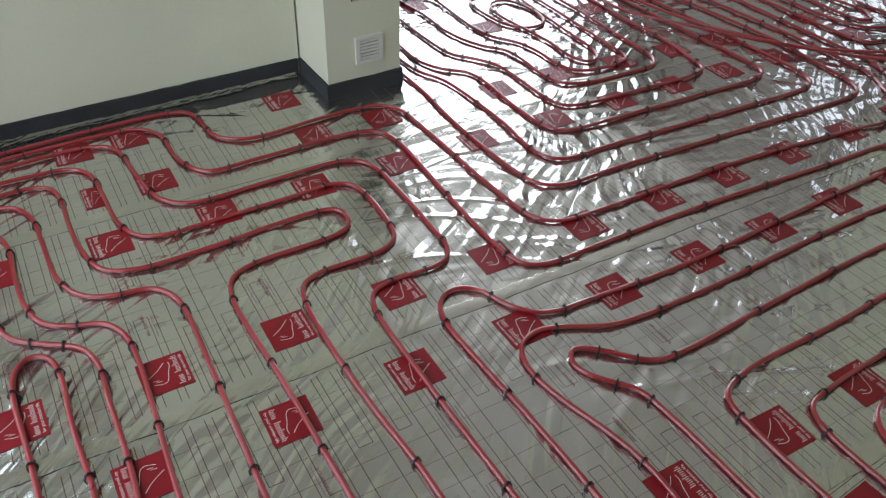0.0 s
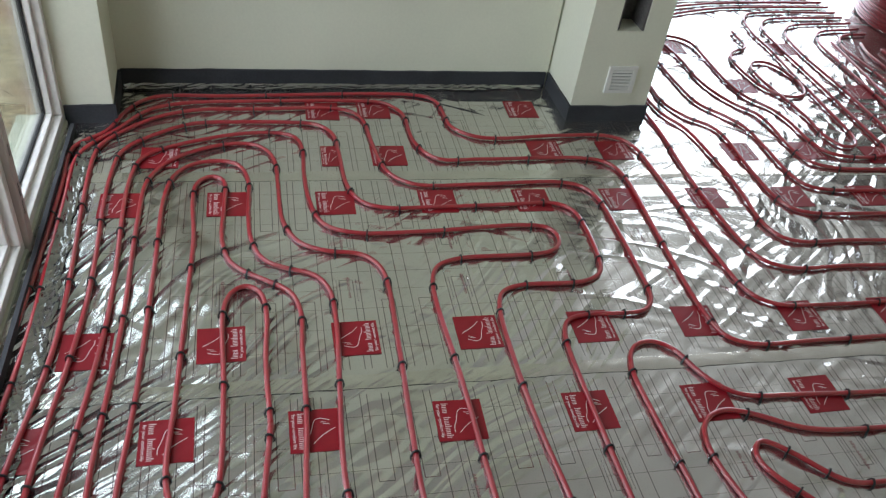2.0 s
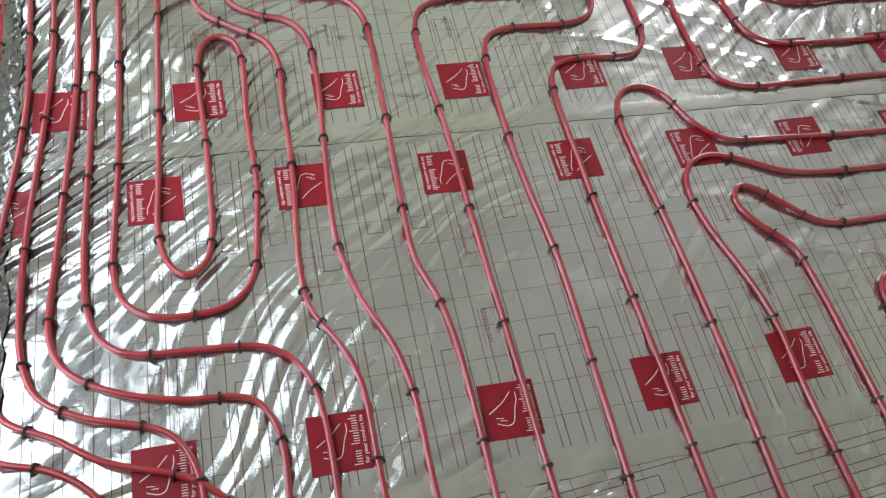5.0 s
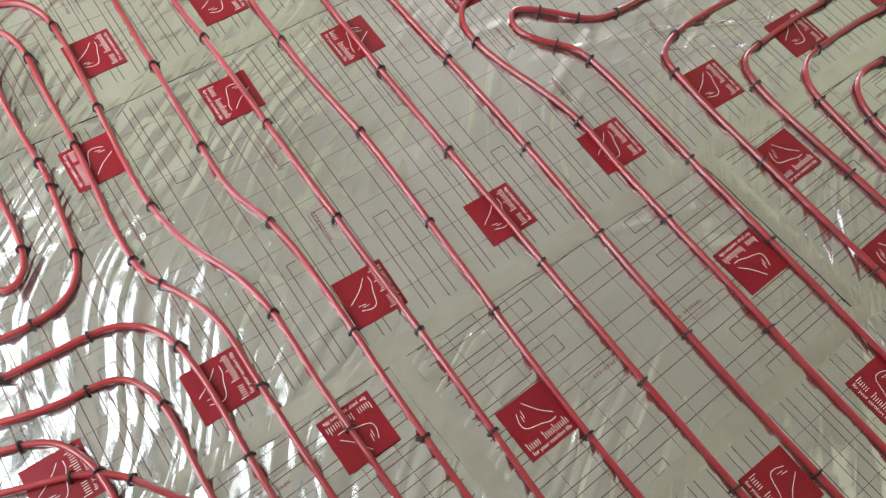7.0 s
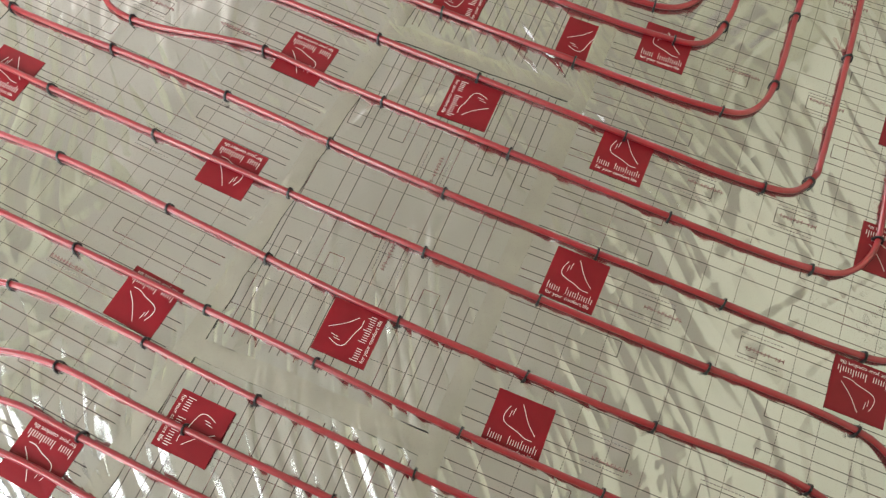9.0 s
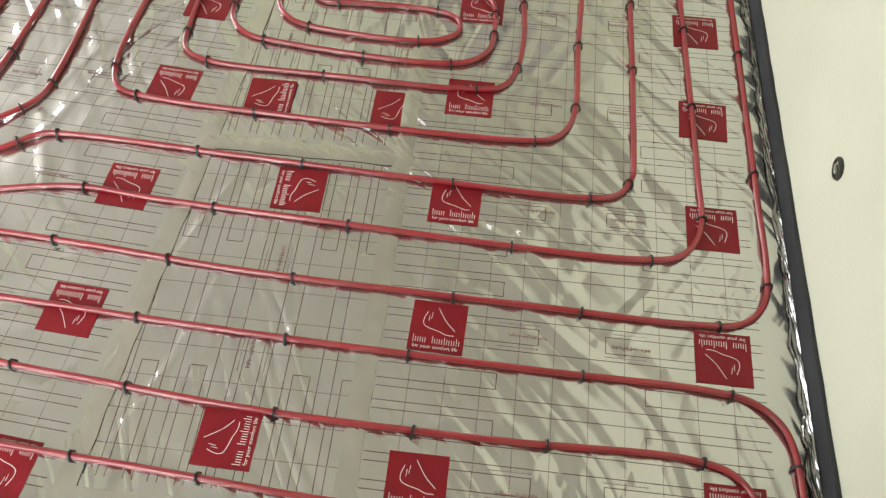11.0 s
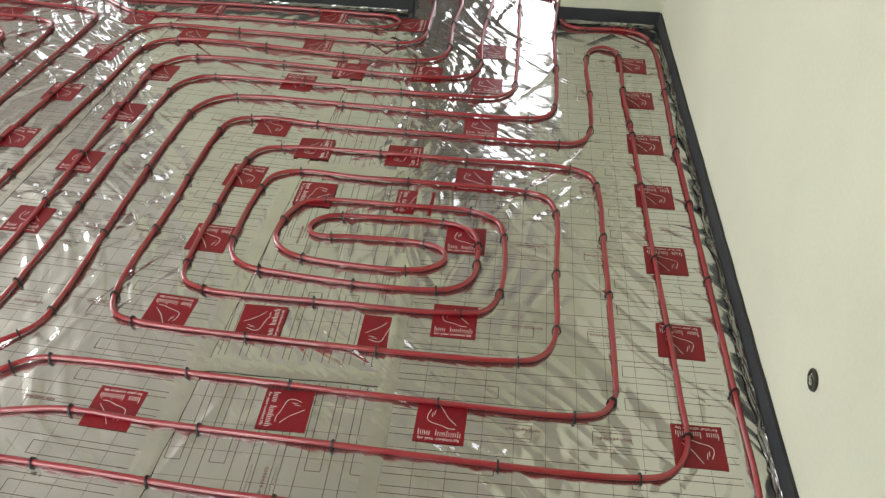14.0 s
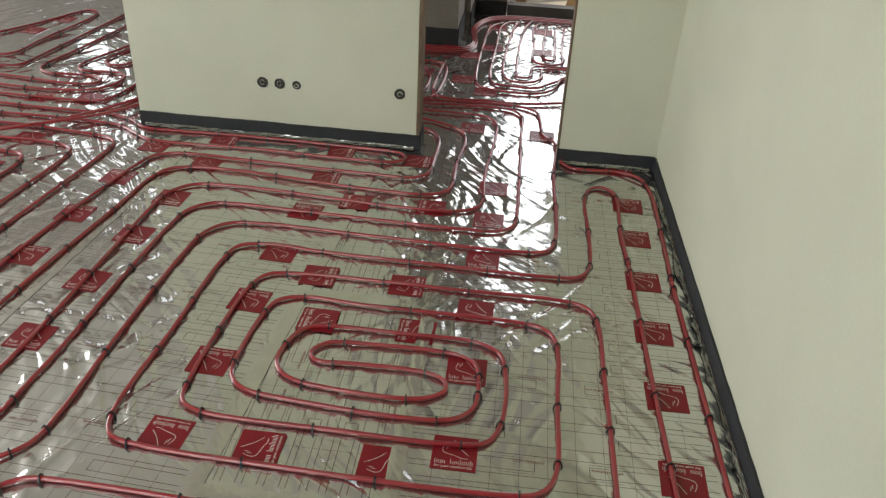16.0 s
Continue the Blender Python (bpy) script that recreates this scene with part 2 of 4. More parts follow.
def foil_material(name):
    """Metallised foil under clear film, printed with the maker's thin red laying lines: dashes along the roll and fingers across it."""
    m = bpy.data.materials.new(name)
    m.use_nodes = True
    n, l = m.node_tree.nodes, m.node_tree.links
    b = n["Principled BSDF"]
    co = n.new("ShaderNodeTexCoord")
    sep = n.new("ShaderNodeSeparateXYZ")
    l.new(co.outputs["Object"], sep.inputs[0])
    U, V = sep.outputs["X"], sep.outputs["Y"]

    def op(kind, a, c=None, d=None):
        x = n.new("ShaderNodeMath")
        x.operation = kind
        for i, value in enumerate((a, c, d)):
            if value is None:
                continue
            if isinstance(value, (int, float)):
                x.inputs[i].default_value = value
            else:
                l.new(value, x.inputs[i])
        return x.outputs[0]

    def stripe(value, period, offset, half):
        f = op("FRACT", op("ADD", op("DIVIDE", op("SUBTRACT", value, offset), period), 100.5))
        away = op("MULTIPLY", op("ABSOLUTE", op("SUBTRACT", f, 0.5)), period)
        return op("LESS_THAN", away, half)

    def line(value, place):
        return op("LESS_THAN", op("ABSOLUTE", op("SUBTRACT", value, place)), 0.00105)

    def both_of(a, c):
        return op("MULTIPLY", a, c)

    def any_of(*all_lines):
        total = all_lines[0]
        for x in all_lines[1:]:
            total = op("MAXIMUM", total, x)
        return total

    # the print repeats along the roll and is mirrored about each square and about the roll's middle
    side = op("ABSOLUTE", V)
    along = op("FRACT", op("ADD", op("DIVIDE", U, 0.324), 100.5))
    along = op("MULTIPLY", op("ABSOLUTE", op("SUBTRACT", along, 0.5)), 0.324)
    through_lines = any_of(line(along, 0.037), line(along, 0.075), line(along, 0.1465))
    tags = both_of(line(along, 0.019), op("GREATER_THAN", side, 0.072))
    tag_ends = both_of(line(side, 0.072), op("LESS_THAN", along, 0.019))
    fingers = both_of(any_of(line(along, 0.092), line(along, 0.128)), op("GREATER_THAN", side, 0.155))
    finger_ends = both_of(line(side, 0.155), both_of(op("GREATER_THAN", along, 0.092), op("LESS_THAN", along, 0.128)))
    small_print = both_of(line(along, 0.0275), both_of(op("LESS_THAN", op("ABSOLUTE", op("SUBTRACT", side, 0.115)), 0.045), op("LESS_THAN", op("FRACT", op("ADD", op("DIVIDE", V, 0.0072), 900.0)), 0.75)))
    dashes = both_of(stripe(V, 0.075, 0.0375, 0.0009), op("LESS_THAN", op("FRACT", op("ADD", op("DIVIDE", U, 0.0068), 900.0)), 0.62))
    ink = both_of(any_of(through_lines, op("MULTIPLY", small_print, 0.55), tags, tag_ends, fingers, finger_ends, dashes), op("LESS_THAN", side, 0.405))
    worn = n.new("ShaderNodeTexNoise")
    worn.inputs["Scale"].default_value = 9.0
    l.new(co.outputs["Object"], worn.inputs["Vector"])
    ink = op("MULTIPLY", ink, op("ADD", 0.65, op("MULTIPLY", worn.outputs["Fac"], 0.8)))
    ink = op("MINIMUM", ink, 1.0)
    stain = n.new("ShaderNodeTexNoise")
    stain.inputs["Scale"].default_value, stain.inputs["Detail"].default_value = 3.0, 4
    l.new(co.outputs["Object"], stain.inputs["Vector"])
    ramp = n.new("ShaderNodeMapRange")
    ramp.inputs["To Min"].default_value, ramp.inputs["To Max"].default_value = 0.9, 1.1
    l.new(stain.outputs["Fac"], ramp.inputs["Value"])
    base = n.new("ShaderNodeVectorMath")
    base.operation = "SCALE"
    base.inputs[0].default_value = (0.57, 0.57, 0.545)
    l.new(ramp.outputs["Result"], base.inputs["Scale"])
    mix = n.new("ShaderNodeMix")
    mix.data_type = "RGBA"
    l.new(ink, mix.inputs["Factor"])
    l.new(base.outputs["Vector"], mix.inputs["A"])
    mix.inputs["B"].default_value = (0.10, 0.025, 0.022, 1)
    l.new(mix.outputs["Result"], b.inputs["Base Color"])
    l.new(op("SUBTRACT", 0.95, op("MULTIPLY", ink, 0.95)), b.inputs["Metallic"])
    b.inputs["Roughness"].default_value = 0.19
    b.inputs["Coat Weight"].default_value, b.inputs["Coat Roughness"].default_value, b.inputs["Coat IOR"].default_value = 1.0, 0.045, 2.05
    return add_wrinkles(m, 1.0, 0.0135, fall=1.0)


FOIL = foil_material("printed_foil")
TAPE = material("clear_tape", (0.60, 0.59, 0.54), 0.20, 0.95, spots=0.1, spot_scale=10, Coat_Weight=1.0, Coat_Roughness=0.04)
add_wrinkles(TAPE, 0.8, 0.004, 2.2)
FILM = material("loose_plastic_film", (0.30, 0.30, 0.29), 0.14, 0.95, spots=0.2, spot_scale=12, Coat_Weight=1.0, Coat_Roughness=0.04)
add_wrinkles(FILM, 0.9, 0.006, 2.0)
add_wrinkles(LOGO_RED, 0.35, 0.004)

# ---- building helpers ----


def part(name, bm, mat, parent=None, label="", m=None):
    """Links a bmesh as one mesh object under a thing, a part or nothing."""
    me = bpy.data.meshes.new(name)
    bm.to_mesh(me)
    bm.free()
    for x in mat if isinstance(mat, (list, tuple)) else (mat,):
        me.materials.append(x)
    ob = new(name, me)
    if parent:
        ob.parent = parent
    if m is not None:
        ob.matrix_basis = m
    return tagged(ob, label)


def thing(name, m, label, category, group="", kind=""):
    ob = new(name)
    ob.empty_display_size = 0.05
    ob.matrix_basis = m
    return tagged(ob, label, category, group, kind)


def slab(bm, x0, x1, y0, y1, z0, z1, bevel=0.0, index=0):
    """Adds a box, with softened edges, to a bmesh."""
    made = bmesh.ops.create_cube(bm, size=1)["verts"]
    for v in made:
        v.co = ((x0 + x1) / 2 + v.co.x * (x1 - x0), (y0 + y1) / 2 + v.co.y * (y1 - y0), (z0 + z1) / 2 + v.co.z * (z1 - z0))
    for f in {f for v in made for f in v.link_faces}:
        f.material_index = index
    if bevel:
        edges = list({e for v in made for e in v.link_edges})
        bmesh.ops.bevel(bm, geom=edges, offset=bevel, segments=2, affect="EDGES", profile=0.6)
    return bm


def structure(name, mat, *boxes, bevel=0.0, m=None):
    bm = bmesh.new()
    for b in boxes:
        slab(bm, *b, bevel=bevel)
    return tagged(part(name, bm, mat, m=m), kind="structure")


def run_between(a, b):
    """The pose whose x axis runs from a to b on the floor, and the length."""
    return pose(a[0], a[1], 0, 0, 0, math.degrees(math.atan2(b[1] - a[1], b[0] - a[0]))), math.hypot(b[0] - a[0], b[1] - a[1])


# ---- the rooms ----
H = 2.5
structure("ground", SAND, (-60, 60, -60, 60, -0.5, -0.24))

TURN_N = pose(-0.37, 2.812, 0, 0, 0, -2.1)
structure("wall_north", PLASTER, (-0.03, 1.634, 0.0, 0.25, 0, H), m=TURN_N)
structure("wall_pillar", PLASTER, (-0.56, -0.375, 2.560, 3.05, 0, H), bevel=0.003)
# the column, with the open installation hole above the grille
TURN_C = pose(1.262, 2.487, 0, 0, 0, -2.1)
structure("wall_column", PLASTER, (0.0, 0.108, 0.0, 0.55, 0, H), (0.216, 0.310, 0.0, 0.55, 0, H), (0.108, 0.216, 0.0, 0.55, 0, 0.372),
          (0.108, 0.216, 0.12, 0.55, 0.372, 0.62), (0.108, 0.216, 0.0, 0.55, 0.62, H), m=TURN_C)
structure("wall_column_lining", BRICKWORK, (0.109, 0.117, 0.005, 0.115, 0.3725, 0.619), (0.117, 0.207, 0.106, 0.117, 0.3725, 0.619), (0.207, 0.215, 0.005, 0.115, 0.3725, 0.619), m=TURN_C)
structure("wall_north_far", DIM_PLASTER, (1.43, 2.1, 5.1, 5.3, 0, H), (5.0, 5.9, 5.1, 5.3, 0, H), (2.1, 5.0, 5.1, 5.3, 2.4, H))
structure("wall_hall_west", DIM_PLASTER, (1.43, 1.58, 3.05, 5.3, 0, H))

TURN_E = pose(3.392, 0, 0, 0, 0, 0.0)
east = structure("wall_east", PLASTER, (0.0, 0.12, 0.122, 1.445, 0, H), (0.0, 0.12, -1.2, -0.538, 0, H), (0.0, 0.12, -0.538, 0.122, 2.05, H), m=TURN_E)
structure("wall_east_edge", RAW_EDGE, (0.001, 0.121, 0.108, 0.121, 0.0, H), (0.001, 0.121, -0.537, -0.530, 0.0, H), m=TURN_E, bevel=0.002)
TURN_S = pose(0, -1.086, 0, 0, 0, 1.9)
structure("wall_south", PLASTER, (-1.3, 3.55, -0.15, 0.0, 0, H), m=TURN_S)
structure("wall_hall_east", DIM_PLASTER, (5.76, 5.9, -0.17, 2.80, 0, H), (5.76, 5.9, 3.20, 5.3, 0, H), (5.76, 5.9, 2.80, 3.20, 1.80, H), (5.76, 5.9, 2.80, 3.20, 0, 0.50), (5.76, 5.9, -1.35, -1.07, 0, H), (5.76, 5.9, -1.07, -0.17, 2.08, H))
structure("wall_hall_south", DIM_PLASTER, (3.5, 5.9, -1.35, -1.2, 0, H))
structure("wall_hall_pier", DIM_PLASTER, (4.98, 5.42, 0.10, 0.75, 0, H))
structure("wall_hall_return", DIM_PLASTER, (5.42, 5.76, 0.06, 0.14, 0, H))
# slab added outside the door to make the opening look sunlit
structure("added_bright_terrace", BRIGHT_PAVING, (5.96, 10.0, -3.0, 3.0, -0.24, -0.12))
structure("threshold", BRICKWORK, (5.86, 5.95, -1.07, -0.17, -0.1, 0.045))

# window wall on the west side, at a slight angle to the rest
WEST = pose(-0.525, 2.565, 0, 0, 0, -3.3)
structure("ceiling", CEILING, (-0.14, 7.0, -6.3, 3.3, H, H + 0.2), m=WEST)
structure("floor", SCREED, (-0.015, 6.45, -5.9, 2.8, -0.2, -0.02), m=WEST)
# the solid stretch past the last sash is unseen, added to hold back daylight
structure("wall_west_with_light_stop", PLASTER, (-0.16, 0.0, -6.2, -2.065, 0, H), (-0.16, 0.0, -2.065, 0.02, 2.35, H), (-0.16, -0.0, -2.065, 0.02, -0.2, 0.012), m=WEST)
structure("wall_behind", PLASTER, (-0.72, 3.6, -3.4, -3.2, 0, H))
structure("ledge", STONE, (-0.150, -0.086, -2.065, 0.0, -0.24, -0.03), m=WEST, bevel=0.006)


def window_sash(i, y0, y1):
    """A floor-length sash: mitred frame profile in steps, gasket and pane."""
    w = tagged(new("window_%d" % i), "white plastic floor-length window with dark gasket", "window", kind="structure")
    w.matrix_basis = WEST
    for name, mat, inset, depth, thick in (("frame", PVC, 0.0, (-0.085, -0.006), 0.030), ("glazing_bead", PVC, 0.030, (-0.075, -0.030), 0.018), ("gasket", GASKET, 0.048, (-0.064, -0.050), 0.006)):
        bm = bmesh.new()
        a, b, t = y0 + inset, y1 - inset, thick
        zb, zt = 0.016 + inset, 2.33 - inset
        x0, x1 = depth
        slab(bm, x0, x1, a, b, zb, zb + t, 0.004)
        slab(bm, x0, x1, a, b, zt - t, zt, 0.004)
        slab(bm, x0, x1, a, a + t, zb + t, zt - t, 0.004)
        slab(bm, x0, x1, b - t, b, zb + t, zt - t, 0.004)
        part(name, bm, mat, w)
    bm = bmesh.new()
    slab(bm, -0.060, -0.054, y0 + 0.053, y1 - 0.053, 0.069, 2.277)
    part("pane", bm, GLASS, w).visible_shadow = False
    return w


for i, (y0, y1) in enumerate(((-0.640, -0.01), (-1.330, -0.680), (-2.025, -1.370))):
    window_sash(i + 1, y0, y1)
for y in (-0.66, -1.35, -2.045):
    bm = bmesh.new()
    slab(bm, -0.085, 0.010, y - 0.0195, y + 0.0195, 0.0, 2.34, 0.003)
    post = tagged(part("window_post", bm, PVC_FILM, m=WEST), "window post still taped with brown protective film", "window post", "window posts", "structure")
    bm = bmesh.new()
    for k in range(20):
        z = 0.10 + 0.105 * k + random.uniform(-0.03, 0.03)
        for j in range(random.randint(2, 5)):
            slab(bm, 0.0102, 0.0106, y - 0.005, y + 0.004, z + 0.009 * j, z + 0.009 * j + 0.005)
    part("printed_mark", bm, GASKET, post, "dark printed marks on the tape")


def ground_litter():
    """Straw, splinters and crumbs of mortar scattered over the ground outside."""
    rnd = random.Random(5)
    verts, faces = [], []
    for k in range(420):
        x, y = -0.85 - 3.2 * rnd.random() ** 1.4, rnd.uniform(0.0, 6.0)
        long, thick = (rnd.uniform(0.03, 0.11), rnd.uniform(0.003, 0.006)) if k % 3 else (rnd.uniform(0.012, 0.035), rnd.uniform(0.010, 0.025))
        turn, tip = rnd.uniform(0, math.pi), rnd.uniform(0, 0.02)
        c, w = Vector((math.cos(turn), math.sin(turn), 0)) * long / 2, Vector((-math.sin(turn), math.cos(turn), 0)) * thick / 2
        base = len(verts)
        mid = Vector((x, y, -0.239))
        for end in (-1, 1):
            for p in (w, -w, Vector((0, 0, thick))):
                verts.append(mid + c * end + p + Vector((0, 0, tip if end > 0 else 0)))
        faces += [tuple(base + i for i in f) for f in ((0, 1, 2), (3, 5, 4), (0, 3, 4, 1), (1, 4, 5, 2), (2, 5, 3, 0))]
    me = bpy.data.meshes.new("ground_litter")
    me.from_pydata([tuple(v) for v in verts], [], faces)
    me.materials.append(STRAW)
    return tagged(new("ground_litter", me), "pale straw and mortar crumbs scattered on the sand", "litter", kind="stuff")


ground_litter()


# ---- edge insulation ----
def edge_strip(name, a, b, high=0.066, thick=0.009, mat=FOAM, seed=1):
    """A foam strip along a wall foot, not quite even along its top."""
    m, length = run_between(a, b)
    rnd = random.Random(seed)
    bm = bmesh.new()
    count = max(2, int(length / 0.06))
    rows = []
    for k in range(count + 1):
        x = length * k / count
        top, lean = high + rnd.uniform(-0.0016, 0.0016), rnd.uniform(-0.0012, 0.0012)
        rows.append([bm.verts.new(p) for p in ((x, -thick, -0.015), (x, -thick + lean, top), (x, -0.0005, top), (x, -0.0005, -0.015))])
    for p, q in zip(rows, rows[1:]):
        for i in range(4):
            bm.faces.new((p[i], p[(i + 1) % 4], q[(i + 1) % 4], q[i]))
    bm.faces.new(rows[0][::-1])
    bm.faces.new(rows[-1])
    bmesh.ops.recalc_face_normals(bm, faces=bm.faces)
    return tagged(part(name, bm, mat, m=m), kind="structure")


def at(m, x, y):
    return tuple((m @ Vector((x, y, 0)))[:2])


edge_strip("edge_strip_pillar", (-0.530, 2.560), (-0.375, 2.560))
edge_strip("edge_strip_pillar_side", (-0.375, 2.551), (-0.375, 2.80), seed=2)
edge_strip("edge_strip_north", at(TURN_N, 0.004, 0.0), at(TURN_N, 1.625, 0.0), seed=3)
edge_strip("edge_strip_column_side", at(TURN_C, 0.0, 0.265), at(TURN_C, 0.0, -0.009), seed=4)
edge_strip("edge_strip_column", at(TURN_C, -0.009, 0.0), at(TURN_C, 0.316, 0.0), seed=5)
edge_strip("edge_strip_column_back", at(TURN_C, 0.310, -0.009), at(TURN_C, 0.310, 0.55), seed=6)
edge_strip("edge_strip_east", at(TURN_E, 0, 1.445), at(TURN_E, 0, 0.108), seed=7)
edge_strip("edge_strip_nib", at(TURN_E, 0, -0.530), at(TURN_E, 0, -0.965), seed=9)
edge_strip("edge_strip_jamb", at(TURN_E, 0, 0.108), at(TURN_E, 0.12, 0.108), seed=10)
edge_strip("edge_strip_south", at(TURN_S, 3.385, 0), at(TURN_S, -1.0, 0), seed=11)
edge_strip("edge_strip_window", tuple((WEST @ Vector((0.019, -2.9, 0)))[:2]), tuple((WEST @ Vector((0.019, -0.06, 0)))[:2]), 0.03, 0.012, FOAM, 12)
edge_strip("sealing_strip_window", tuple((WEST @ Vector((0.034, -2.9, 0)))[:2]), tuple((WEST @ Vector((0.034, -1.3, 0)))[:2]), 0.012, 0.012, TEAL, 13)
edge_strip("edge_strip_hall_pier", (4.98, 0.75), (4.98, 0.10), 0.10, seed=14)
edge_strip("edge_strip_hall_pier_side", (4.972, 0.10), (5.42, 0.10), 0.10, seed=15)
edge_strip("edge_strip_hall", (5.42, 0.06), (5.76, 0.06), 0.09, seed=16)
edge_strip("edge_strip_hall_end", (5.76, 0.06), (5.76, -0.17), 0.09, seed=17)

# ---- printed foil sheets ----
WIDE = 0.87


def foil_sheet(place, turn, u0, u1, v0, v1, top, label):
    """One length of foil, slightly rippled, on its own axes: x along the roll, y across it."""
    nu, nv = max(2, int((u1 - u0) / 0.035)), max(2, int((v1 - v0) / 0.035))
    verts, faces = [], []
    for i in range(nu + 1):
        for j in range(nv + 1):
            u, v = u0 + (u1 - u0) * i / nu, v0 + (v1 - v0) * j / nv
            edge = min(i, nu - i, j, nv - j) == 0
            w = noise.noise(Vector((u * 9 + v * 5, v * 14 - u * 4, place[0] * 3 + place[1]))) * 0.0003
            verts.append((u, v, 0.0 if edge else w))
    for i in range(nu):
        for j in range(nv):
            a = i * (nv + 1) + j
            faces.append((a, a + nv + 1, a + nv + 2, a + 1))
    me = bpy.data.meshes.new("foil_sheet")
    me.from_pydata(verts, [], faces)
    me.polygons.foreach_set("use_smooth", [True] * len(faces))
    me.materials.append(FOIL)
    ob = new("foil_sheet", me)
    ob.matrix_basis = pose(place[0], place[1], top, 0, 0, turn)
    return tagged(ob, label, "foil sheet", "foil sheets on the floor")


LONG = "silver insulating foil sheet printed with thin red lines"
CROSS = "short silver foil offcut laid crosswise, printed with red lines"
sheet_far = foil_sheet((1.45, 3.47), -3.4, 0.12, 4.3, -0.49, 0.47, -0.0012, LONG)
sheet_north = foil_sheet((1.45, 4.36), -3.4, 0.15, 4.2, -0.46, 0.6, -0.0018, LONG)
sheet_top = foil_sheet((0.5, 2.60), -3.4, -1.12, 5.0, -0.44, 0.47, -0.0006, LONG)
sheet_a = foil_sheet((0.605, 1.729), -3.4, -1.245, 4.995, -WIDE / 2, WIDE / 2, 0.0, LONG)
sheet_b = foil_sheet((0.475, 0.846), -3.1, -1.115, 3.025, -WIDE / 2 - 0.02, WIDE / 2 + 0.03, -0.0006, LONG)
sheet_d = foil_sheet((0.535, -0.565), 0.7, -1.135, 2.835, -0.495, WIDE / 2, -0.0006, LONG)
sheet_east = foil_sheet((4.62, 1.42), -3.4, -1.05, 1.15, -0.45, 0.30, -0.0025, LONG)
sheet_hall = foil_sheet((4.6, -0.30), 0.0, -1.22, 1.1, -0.80, 0.42, -0.0018, LONG)
sheet_hall_side = foil_sheet((4.3, 0.72), 0.0, -0.75, 1.3, -0.62, 0.55, -0.0024, LONG)
crosses = []
for cx, phase in ((-0.04, 0.185), (0.86, -0.01), (1.735, 0.118), (2.60, 0.172)):
    crosses.append(foil_sheet((cx, 0.12 + phase), 91.0, -0.40 - phase, 0.44 - phase, -WIDE / 2 + 0.006, WIDE / 2 - 0.006, -0.0013, CROSS))
sheet_wall = foil_sheet((3.19, 0.55), 91.0, -1.45, 0.95, -0.24, 0.24, -0.0019, LONG)

# ---- printed red squares ----


def stroke(bm, pts, width, z, index):
    """A thin printed line of even width through the points."""
    for turn in range(2 if len(pts) > 3 else 0):
        soft = [pts[0]]
        for (ax, ay), (bx, by) in zip(pts, pts[1:]):
            soft += [(0.75 * ax + 0.25 * bx, 0.75 * ay + 0.25 * by), (0.25 * ax + 0.75 * bx, 0.25 * ay + 0.75 * by)]
        pts = soft + [pts[-1]]
    rows = []
    for k, p in enumerate(pts):
        a, b = Vector(pts[max(k - 1, 0)]), Vector(pts[min(k + 1, len(pts) - 1)])
        d = (b - a).normalized()
        q = Vector((-d.y, d.x)) * width / 2
        rows.append([bm.verts.new((p[0] + s * q.x, p[1] + s * q.y, z)) for s in (1, -1)])
    for p, q in zip(rows, rows[1:]):
        f = bm.faces.new((p[0], p[1], q[1], q[0]))
        f.material_index = index


def text_faces(body, size):
    """The flat mesh of a line of text in the built-in font."""
    c = bpy.data.curves.new("writing", "FONT")
    c.body, c.size, c.align_x = body, size, "CENTER"
    o = bpy.data.objects.new("writing", c)
    scene.collection.objects.link(o)
    bpy.context.view_layer.update()
    me = bpy.data.meshes.new_from_object(o.evaluated_get(bpy.context.evaluated_depsgraph_get()))
    bpy.data.objects.remove(o)
    return me


def square_mesh():
    """The red printed square: a foot drawn in white strokes, the maker's name as plain bars and the slogan below it."""
    bm = bmesh.new()
    s, z = 0.060, 0.0006
    slab(bm, -s, s, -s, s, -0.0006, 0.0, 0.0, 0)
    stroke(bm, [(-0.026, 0.034), (-0.034, 0.014), (-0.031, 0.000), (-0.016, -0.006), (0.004, -0.010), (0.020, -0.018), (0.036, -0.017)], 0.0015, z, 1)
    stroke(bm, [(-0.004, 0.046), (0.006, 0.030), (0.018, 0.012), (0.038, -0.006)], 0.0014, z, 1)
    stroke(bm, [(-0.021, 0.026), (-0.022, 0.012)], 0.0012, z, 1)
    stroke(bm, [(-0.015, 0.034), (-0.017, 0.018)], 0.0012, z, 1)
    # the maker's name: a row of thin bars
    for k in range(20):
        if k in (6, 7):
            continue
        x, tall = -0.050 + 0.0052 * k, 0.0160 if k in (0, 8, 13, 18) else 0.0105
        slab(bm, x, x + 0.0013, -0.0400, -0.0390 + tall, 0.0, z, 0.0, 1)
    words = text_faces("for your comfort life", 0.0118)
    first = len(bm.faces)
    bm.from_mesh(words)
    bm.faces.ensure_lookup_table()
    fresh = set()
    for f in bm.faces[first:]:
        f.material_index = 1
        fresh.update(f.verts)
    for v in fresh:
        v.co = (v.co.x, v.co.y - 0.0525, z)
    me = bpy.data.meshes.new("printed_square")
    bm.to_mesh(me)
    bm.free()
    me.materials.append(LOGO_RED)
    me.materials.append(LOGO_WHITE)
    return me


SQUARE = square_mesh()


